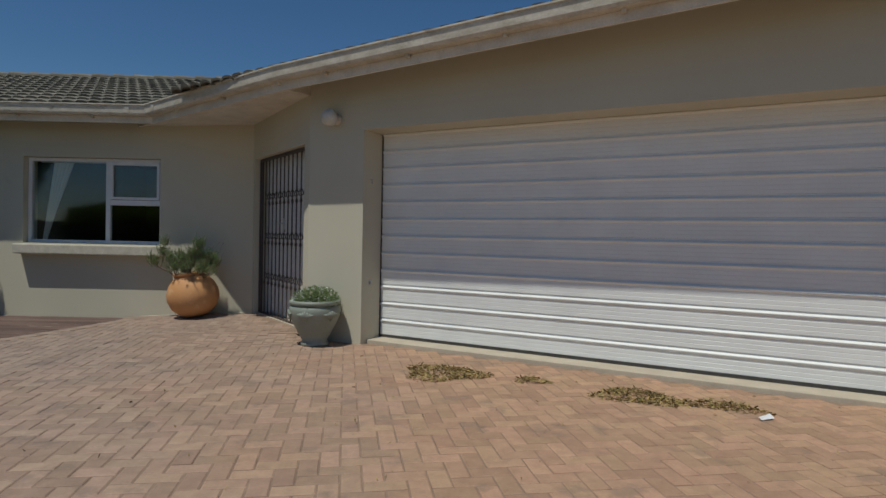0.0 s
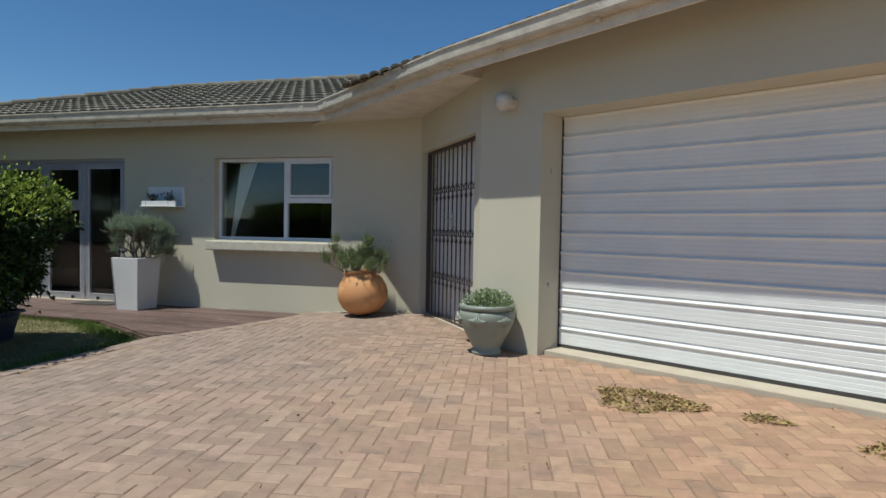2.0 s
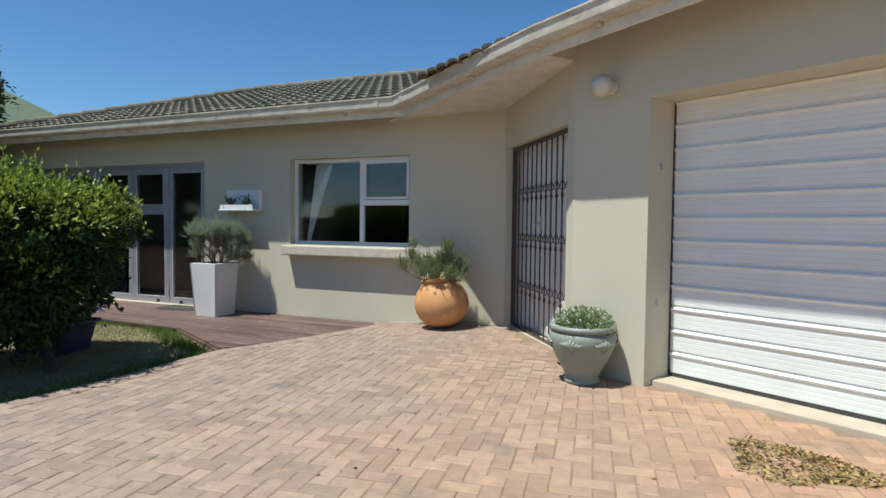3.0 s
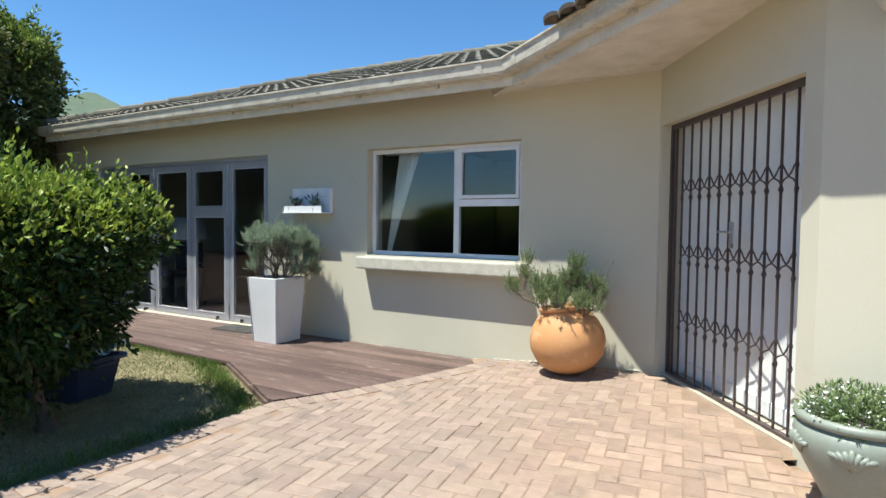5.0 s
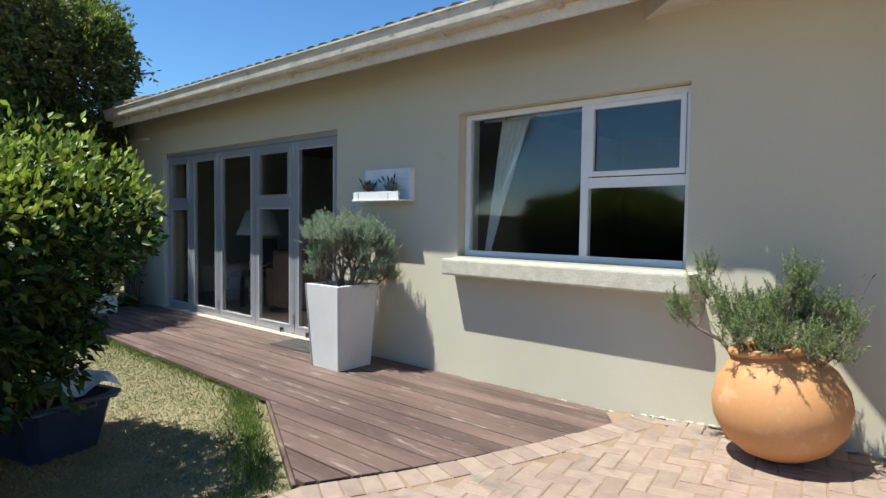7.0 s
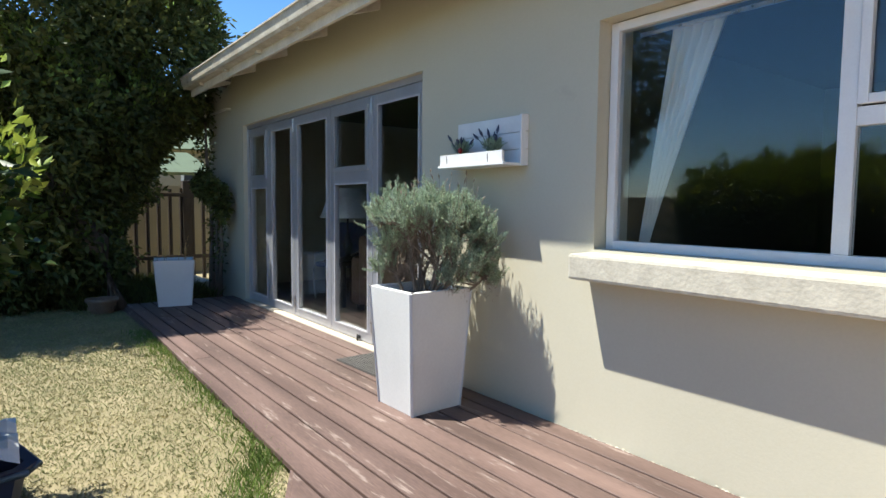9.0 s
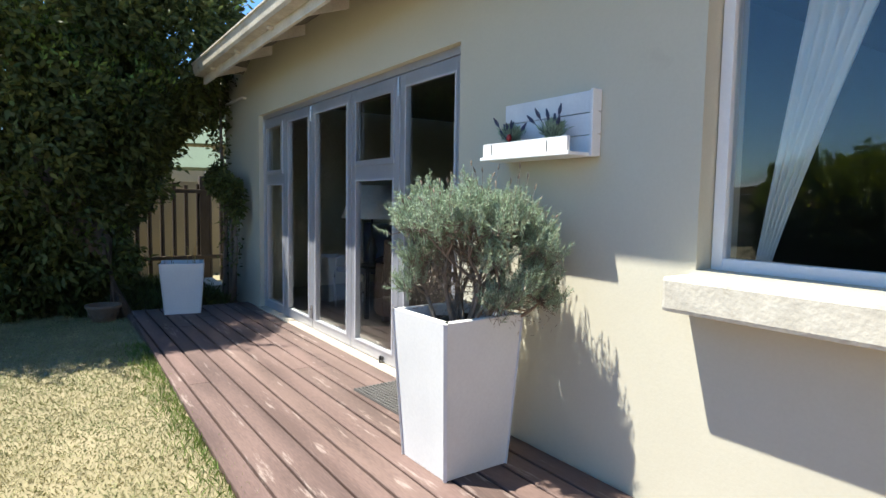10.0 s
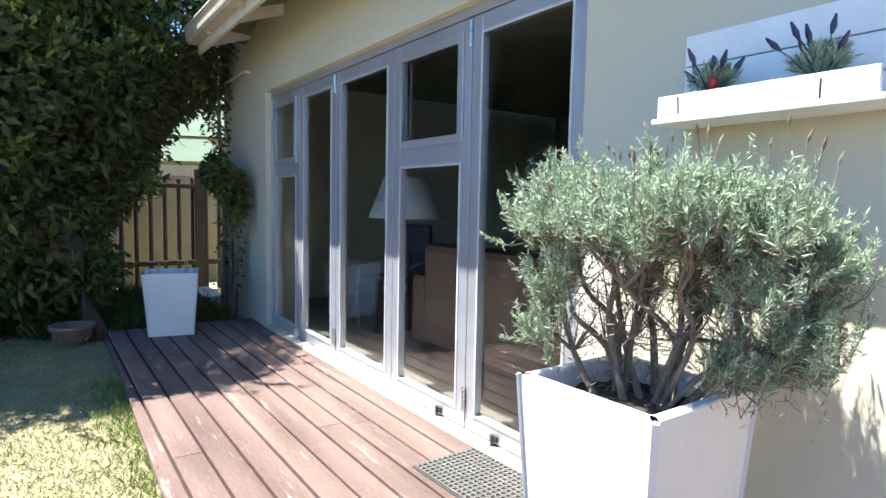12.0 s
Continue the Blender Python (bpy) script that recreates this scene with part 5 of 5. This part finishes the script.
leafy("garden_tree", pose(-11.2, 0.2, LAWN_Z), "dark green tree at the edge of the plot", "tree", 33, [((0, 0, 3.5), (1.9, 1.9, 1.6), 1.0)], [([(0, 0, 0), (0.1, 0, 1.4), (0, 0.1, 3.4)], [0.14, 0.11, 0.04])], 0.13, 14000, LEAF_TREE, None, 0.4, 0.2)

# ---- lawn ----
def in_lawn(x, y):
    edge = edge_x(y) - 0.01
    slant = DECK_CORNER[1] - (x - DECK_CORNER[0]) * 0.524 if x > DECK_CORNER[0] else 6.85
    return (x < edge) & (y < slant - 0.03) & (x > -11.2)


rng = np.random.default_rng(41)
xs_ = rng.uniform(-11.1, -3.4, 230000)
ys_ = rng.uniform(2.6, 6.85, 230000)
ok = np.array([in_lawn(a, b) for a, b in zip(xs_, ys_)])
xs_, ys_ = xs_[ok], ys_[ok]
n = len(xs_)
up = np.stack([rng.normal(size=n) * 0.55, rng.normal(size=n) * 0.55, np.ones(n)], 1)
lawn = new("lawn_grass", leaf_mesh("lawn_grass", np.stack([xs_, ys_, np.full(n, LAWN_Z)], 1), up, rng.uniform(0.012, 0.036, n), rng.uniform(0.003, 0.006, n), GRASS, rng, 0.25))
tagged(lawn, "short dry yellowed lawn grass beside the deck", "grass", kind="stuff")
tx, ty = [], []
for q in range(5200):
    u = rng.random()
    if u < 0.35:
        a = rng.uniform(-8.6, -4.9)
        tx.append(a), ty.append(6.83 - abs(rng.normal()) * 0.10)
    elif u < 0.75:
        s = rng.random()
        tx.append(DECK_CORNER[0] + 1.48 * s - 0.05 - abs(rng.normal()) * 0.14), ty.append(DECK_CORNER[1] - 0.775 * s - 0.05 - abs(rng.normal()) * 0.10)
    else:
        a = rng.uniform(4.0, 5.95)
        tx.append(-3.60 - abs(rng.normal()) * 0.12), ty.append(a)
n = len(tx)
up = np.stack([rng.normal(size=n) * 0.4, rng.normal(size=n) * 0.4, np.ones(n)], 1)
tuft = new("edge_grass", leaf_mesh("edge_grass", np.stack([tx, ty, np.full(n, LAWN_Z)], 1), up, rng.uniform(0.04, 0.095, n), rng.uniform(0.004, 0.007, n), GRASS_GREEN, rng, 0.15))
tagged(tuft, "longer green grass tufts along the deck edge", "grass", kind="stuff")

n = 6500
xa_, ya_ = rng.uniform(-12.5, -10.1, n), rng.uniform(6.3, 7.95, n)
up = np.stack([rng.normal(size=n) * 0.35, rng.normal(size=n) * 0.35, np.ones(n)], 1)
tall = new("tall_grass", leaf_mesh("tall_grass", np.stack([xa_, ya_, np.full(n, LAWN_Z)], 1), up, rng.uniform(0.10, 0.30, n), rng.uniform(0.006, 0.012, n), LEAF_TREE, rng, 0.2))
tagged(tall, "dark long grass at the foot of the fence", "grass", kind="stuff")

# ---- tub, bowl, fallen leaves, scraps ----
tub = empty("plastic_tub", pose(-5.12, 5.46, LAWN_Z, 0, 0, 14), "dark blue plastic tub standing on the lawn", "tub")
bm = bmesh.new()
rings = []
for hx, hy, z in ((0.27, 0.19, 0.0), (0.33, 0.24, 0.28), (0.36, 0.27, 0.285), (0.36, 0.27, 0.315), (0.325, 0.235, 0.315), (0.26, 0.18, 0.03)):
    rings.append([bm.verts.new((hx * sx * cx, hy * sy * cy, z)) for sx, sy, cx, cy in ((-1, -1, 1, 0.8), (-1, -1, 0.85, 1), (1, -1, 0.85, 1), (1, -1, 1, 0.8), (1, 1, 1, 0.8), (1, 1, 0.85, 1), (-1, 1, 0.85, 1), (-1, 1, 1, 0.8))])
for a, b in zip(rings, rings[1:]):
    for j in range(8):
        bm.faces.new((a[j], a[(j + 1) % 8], b[(j + 1) % 8], b[j]))
bm.faces.new(rings[0])
bm.faces.new(rings[-1])
part("body", bm, BLUE_TUB, tub)
bm = bmesh.new()
corner = [(sx * 0.362 * cx, sy * 0.272 * cy) for sx, sy, cx, cy in ((-1, -1, 1, 0.8), (-1, -1, 0.85, 1), (1, -1, 0.85, 1), (1, -1, 1, 0.8), (1, 1, 1, 0.8), (1, 1, 0.85, 1), (-1, 1, 0.85, 1), (-1, 1, 1, 0.8))]
tube(bm, [(x, y, 0.30) for x, y in corner + corner[:2]], [0.013] * 10, 8)
part("rim", bm, BLUE_RIM, tub, "lighter blue rim with painted sunlight", smooth=True)
for sx in (-1, 1):
    bm = bmesh.new()
    tube(bm, [(sx * 0.355, -0.09, 0.285), (sx * 0.39, -0.07, 0.275), (sx * 0.395, 0.07, 0.275), (sx * 0.355, 0.09, 0.285)], [0.012] * 4, 8)
    part("grip", bm, BLUE_TUB, tub, smooth=True)
cloth = empty("white_sheet", pose(-5.0, 5.54, 0.215), "crumpled white plastic sheet lying in the tub", "sheet")
v, f, n = [], [], 14
for a in range(n):
    for b in range(n):
        x, y = -0.29 + 0.58 * a / (n - 1), -0.2 + 0.40 * b / (n - 1)
        v.append((x, y, 0.075 + 0.14 * noise.noise(Vector((x * 6, y * 6, 3.3))) - 0.1 * (x * x + y * y)))
f = [(a * n + b, a * n + b + 1, (a + 1) * n + b + 1, (a + 1) * n + b) for a in range(n - 1) for b in range(n - 1)]
o = new("sheet_fold", mesh_of("sheet_fold", v, f, WHITE_WOOD))
o.parent = cloth

bowl = empty("terracotta_bowl", pose(-9.90, 6.62, LAWN_Z), "small patterned terracotta bowl on the grass", "bowl")
bm = bmesh.new()
lathe(bm, [(0.0, 0.0), (0.10, 0.0), (0.125, 0.06), (0.15, 0.13), (0.17, 0.15), (0.17, 0.175), (0.145, 0.175), (0.12, 0.10), (0.0, 0.09)], 32)
part("shell", bm, DULL_CLAY, bowl, smooth=True)
bm = bmesh.new()
for q in range(12):
    a = q * math.pi / 6
    tube(bm, [(0.125 * math.cos(a - 0.16), 0.125 * math.sin(a - 0.16), 0.05), (0.142 * math.cos(a), 0.142 * math.sin(a), 0.09), (0.125 * math.cos(a + 0.16), 0.125 * math.sin(a + 0.16), 0.05)], [0.006] * 3, 6)
part("moulding", bm, DULL_CLAY, bowl)


def leaf_pile(x, y, rx, ry, rot, count, seed):
    rng = np.random.default_rng(seed)
    a, r = rng.uniform(0, 2 * math.pi, count), np.sqrt(rng.random(count)) ** 0.8
    r = r * (1 + 0.25 * np.sin(a * 3 + seed) * r)
    lx, ly = rx * r * np.cos(a), ry * r * np.sin(a)
    c, s = math.cos(rot), math.sin(rot)
    px, py = x + c * lx - s * ly, y + s * lx + c * ly
    pz = 0.004 + 0.055 * np.clip(1 - r, 0, 1) * rng.random(count)
    w = np.stack([rng.normal(size=count), rng.normal(size=count), rng.normal(size=count) * 0.25 + 0.1], 1)
    ob = new("leaf_pile", leaf_mesh("leaf_pile", np.stack([px, py, pz], 1), w, rng.uniform(0.02, 0.05, count), rng.uniform(0.008, 0.016, count), DRY_LEAF, rng))
    return tagged(ob, "small heap of dry yellow-brown fallen leaves", "leaves", group="heaps of fallen leaves", kind="stuff")


leaf_pile(1.34, 5.02, 0.34, 0.26, -0.3, 1150, 51)
leaf_pile(2.03, 4.82, 0.13, 0.08, -0.2, 160, 52)
leaf_pile(2.72, 4.40, 0.30, 0.20, -0.45, 850, 53)
leaf_pile(3.20, 4.20, 0.33, 0.09, -0.35, 420, 54)
rng = np.random.default_rng(55)
n = 150
ob = new("stray_leaves", leaf_mesh("stray_leaves", np.stack([rng.uniform(-1.0, 5.0, n), rng.uniform(2.0, 6.0, n), np.full(n, 0.006)], 1), np.stack([rng.normal(size=n), rng.normal(size=n), rng.random(n) * 0.3], 1), rng.uniform(0.015, 0.04, n), rng.uniform(0.006, 0.014, n), DRY_LEAF, rng))
tagged(ob, "single dry leaves strewn over the paving", "leaves", kind="stuff")
v = [(0, 0, 0.004), (0.09, 0.015, 0.012), (0.085, 0.06, 0.03), (0.01, 0.055, 0.006), (0.045, 0.03, 0.025)]
scrap = new("paper_scrap", mesh_of("paper_scrap", v, [(0, 1, 4), (1, 2, 4), (2, 3, 4), (3, 0, 4)], WHITE_WOOD))
scrap.location = (3.33, 3.90, 0.002)
tagged(scrap, "crumpled white paper scrap lying on the paving", "paper")

rng = np.random.default_rng(61)
v, f = [], []
for q in range(260):
    x = rng.uniform(-4.9, -1.25)
    y = WALL_Y - abs(rng.normal()) * 0.012 - 0.002
    z = (pave_z(x, y) if x > -2.7 else DECK_Z) - 0.003
    r = rng.uniform(0.003, 0.010) * (1.3 if x > -2.9 else 0.6)
    k = len(v)
    v += [(x + r * math.cos(a) * rng.uniform(0.9, 2.2), y + r * math.sin(a) * 0.8, z) for a in np.arange(0, 6.2, 1.2566)] + [(x, y, z + r * rng.uniform(0.5, 1.1))]
    f += [(k + j, k + (j + 1) % 5, k + 5) for j in range(5)]
tagged(new("mortar_crumbs", mesh_of("mortar_crumbs", v, f, SILL)), "crumbled pale mortar along the foot of the wall", "rubble", kind="stuff")

# ---- fence and neighbours ----
fence = empty("fence", pose(-12.6, 2.0, LAWN_Z), "dark slatted pole fence behind the tree", "fence")
bm = bmesh.new()
tube(bm, [(0, 0, 0.0), (0, 0, 0.7), (0, 0, 1.50)], [0.034, 0.032, 0.03], 8)
slat_data = None
for q in range(40):
    if slat_data is None:
        first = part("slat", bm, FENCE_WOOD, fence)
        slat_data = first.data
        continue
    o = new("slat", slat_data)
    o.parent = fence
    o.location = (random.uniform(-0.01, 0.01), q * 0.17, random.uniform(-0.02, 0.02))
for z in (0.35, 1.36):
    box("rail", (0.03, 0.07, -0.1, 6.8, z, z + 0.06), FENCE_WOOD, fence, 0.006)
for y in (0.0, 3.1, 6.2):
    box("post", (-0.07, 0.06, y - 0.065, y + 0.065, 0.0, 1.62), FENCE_WOOD, fence, 0.01)
tagged(wall("wall_boundary", pose(-13.6, -12, 0, 0, 0, 90), 26.0, -0.12, 1.45, 0.2, [], BOUNDARY, "beige plastered boundary wall behind the fence"), "beige plastered boundary wall behind the fence", "wall", kind="structure")
wall("wall_street", pose(-13.6, -14.0, 0), 30.0, -0.12, 1.05, 0.2, [], BEIGE, "plain beige wall along the street side")
wall("wall_far_side", pose(12.5, -14.0, 0, 0, 0, 90), 20.0, -0.12, 1.8, 0.2, [], BEIGE, "plain beige wall along the neighbouring plot")
stub = box("wall_plinth", (-11.9, -11.07, 7.93, 8.146, -0.12, 0.03), CONCRETE, None, 0.01)
tagged(stub, "low concrete kerb beside the house corner", "kerb", kind="structure")


def house_far(x, y, z, deg, w, d, h, rise, roof_mat, label):
    hs = empty("neighbour_house", pose(x, y, z, 0, 0, deg), label, "house")
    box("wall", (-w / 2, w / 2, -d / 2, d / 2, 0, h), BEIGE, hs)
    e = 0.45
    v = [(-w / 2 - e, -d / 2 - e, h), (w / 2 + e, -d / 2 - e, h), (w / 2 + e, d / 2 + e, h), (-w / 2 - e, d / 2 + e, h), (-w / 2 + d / 2, 0, h + rise), (w / 2 - d / 2, 0, h + rise)]
    o = new("roof", mesh_of("roof", v, [(0, 1, 5, 4), (1, 2, 5), (2, 3, 4, 5), (3, 0, 4), (3, 2, 1, 0)], roof_mat))
    o.parent = hs
    for a in np.arange(-w / 2 + 1.0, w / 2 - 0.8, 2.4):
        win = box("window", (a, a + 1.1, -d / 2 - 0.03, -d / 2 + 0.02, 0.9, 2.1), WHITE_ALU, hs)
        box("pane", (a + 0.08, a + 1.02, -d / 2 - 0.04, -d / 2 - 0.031, 0.98, 2.02), DARK, win)
    return hs


house_far(-22.5, 12.0, LAWN_Z, 70, 9.0, 7.0, 2.7, 1.9, GREEN_ROOF, "beige neighbouring house with a green sheet roof")
house_far(-16.5, -29.0, LAWN_Z, 180, 15.0, 7.0, 2.5, 0.9, FLASHING, "low beige house with a grey roof across the street")
house_far(-31.0, 19.6, LAWN_Z, 62, 8.4, 8.0, 5.0, 2.85, GREEN_ROOF, "taller beige house with a green roof")
porch = empty("porch", pose(-17.4, 8.9, LAWN_Z, 0, 0, 70), "small porch with a pale green roof", "porch")
v = [(-1.2, -0.8, 1.95), (1.2, -0.8, 1.95), (1.2, 0.8, 1.95), (-1.2, 0.8, 1.95), (-0.5, 0, 2.45), (0.5, 0, 2.45)]
o = new("roof", mesh_of("roof", v, [(0, 1, 5, 4), (1, 2, 5), (2, 3, 4, 5), (3, 0, 4), (3, 2, 1, 0)], GREEN_ROOF))
o.parent = porch
for sx in (-1.05, 1.05):
    for sy in (-0.65, 0.65):
        box("post", (sx - 0.08, sx + 0.08, sy - 0.08, sy + 0.08, 0, 1.95), WHITE_WOOD, porch, 0.01)

# ---- roof tiles ----
tiles(roof, pose(-10.2, EAVE_Y + 0.02, EAVE_Z - 0.02, math.degrees(SLOPE), 0, 0), 29, 11, lambda x, y: x > y * math.cos(SLOPE) - 0.1 and x < 7.90 + 0.256 * y - 0.12, 300)
tiles(bpy.data.objects["roof_garage"], GAR_ROOF @ Matrix.Translation((-2.64, 0, 0)), 28, 12, lambda x, y: x > 0.95 + y * 0.35 and y > 0.16 - 0.065 * x, 148)

# ---- paving ----
BR_L, BR_W, BR_DEG = 0.2, 0.1, 8.9
pav = empty("paving", pose(0, 0, 0), "red clay herringbone brick paving of the driveway", "paving", kind="structure")


def brick_mesh(length, width):
    g, e = 0.0036, 0.006
    hx, hy = length / 2 - g, width / 2 - g
    v = [(-hx, -hy, -0.03), (hx, -hy, -0.03), (hx, hy, -0.03), (-hx, hy, -0.03), (-hx, -hy, -0.004), (hx, -hy, -0.004), (hx, hy, -0.004), (-hx, hy, -0.004), (-hx + e, -hy + e, 0), (hx - e, -hy + e, 0), (hx - e, hy - e, 0), (-hx + e, hy - e, 0)]
    f = [(0, 1, 5, 4), (1, 2, 6, 5), (2, 3, 7, 6), (3, 0, 4, 7), (4, 5, 9, 8), (5, 6, 10, 9), (6, 7, 11, 10), (7, 4, 8, 11), (8, 9, 10, 11)]
    return v, f


bv, bf = brick_mesh(BR_L, BR_W)
BRICK = mesh_of("brick", bv, bf, PAVER)
turn = pose(0, 0, 0, 0, 0, BR_DEG)


def on_paving(x, y):
    if y > 8.10 or y < -5.5 or x > 9.0 or x < edge_x(min(y, 8.13)) + 0.235:
        return False
    p = Vector((x, y, 0))
    if (p - PIER).dot(GAR_IN) > (0.07 if 0.85 < (p - PIER).dot(GAR) < 5.5 else -0.04) and (p - PIER).dot(GAR) > -0.1:
        return False
    gn = Vector((math.sin(radians(-GATE_DEG)), math.cos(radians(-GATE_DEG)), 0))
    if (p - PIER).dot(GAR) <= 0.1 and (p - CORNER).dot(gn) > -0.03 and y > 6.4:
        return False
    return True


single, joined_v, joined_f = 0, [], []
for a in range(-70, 120):
    for b in range(-90, 110):
        kind = (a - b) % 4
        if kind == 0:
            cx, cy, quarter = (a + 1.0) * BR_W, (b + 0.5) * BR_W, 0
        elif kind == 3:
            cx, cy, quarter = (a + 0.5) * BR_W, (b + 1.0) * BR_W, 90
        else:
            continue
        p = turn @ Vector((cx, cy, 0))
        if not on_paving(p.x, p.y):
            continue
        m = pose(p.x, p.y, pave_z(p.x, p.y) + random.uniform(-0.0018, 0.0012), 0, -2.29 if p.x < -2 else 0, 0) @ pose(0, 0, 0, random.uniform(-0.5, 0.5), random.uniform(-0.5, 0.5), BR_DEG + quarter + random.uniform(-0.6, 0.6))
        if single < 300 and -1.2 < p.x < 1.6 and 2.0 < p.y < 4.4:
            o = new("brick", BRICK)
            o.parent = pav
            o.matrix_world = m
            single += 1
        else:
            base = len(joined_v)
            joined_v += [tuple(m @ Vector(q)) for q in bv]
            joined_f += [tuple(base + i for i in q) for q in bf]
# the border course along the deck and the lawn
for (xa, ya), (xb, yb) in zip(PAVE_EDGE[:-2], PAVE_EDGE[1:-1]):
    seg = math.hypot(xb - xa, yb - ya)
    cnt = max(1, round(seg / 0.1))
    for q in range(cnt):
        t = (q + 0.5) / cnt
        d = Vector((xb - xa, yb - ya, 0)).normalized()
        nrm = Vector((-d.y, d.x, 0))
        c = Vector((xa, ya, 0)).lerp(Vector((xb, yb, 0)), t) + nrm * 0.102
        sx = seg / cnt / BR_W
        m = pose(c.x, c.y, pave_z(c.x, c.y) + random.uniform(0.0, 0.004), 0, -2.29, 0) @ pose(0, 0, 0, random.uniform(-0.6, 0.6), random.uniform(-0.6, 0.6), math.degrees(math.atan2(d.y, d.x)) + 90 + random.uniform(-1.5, 1.5)) @ Matrix.Diagonal((1, sx, 1, 1))
        base = len(joined_v)
        joined_v += [tuple(m @ Vector(z)) for z in bv]
        joined_f += [tuple(base + i for i in z) for z in bf]
rest = new("far_bricks", mesh_of("far_bricks", joined_v, joined_f, PAVER))
rest.parent = pav
rest["kind"] = "stuff"
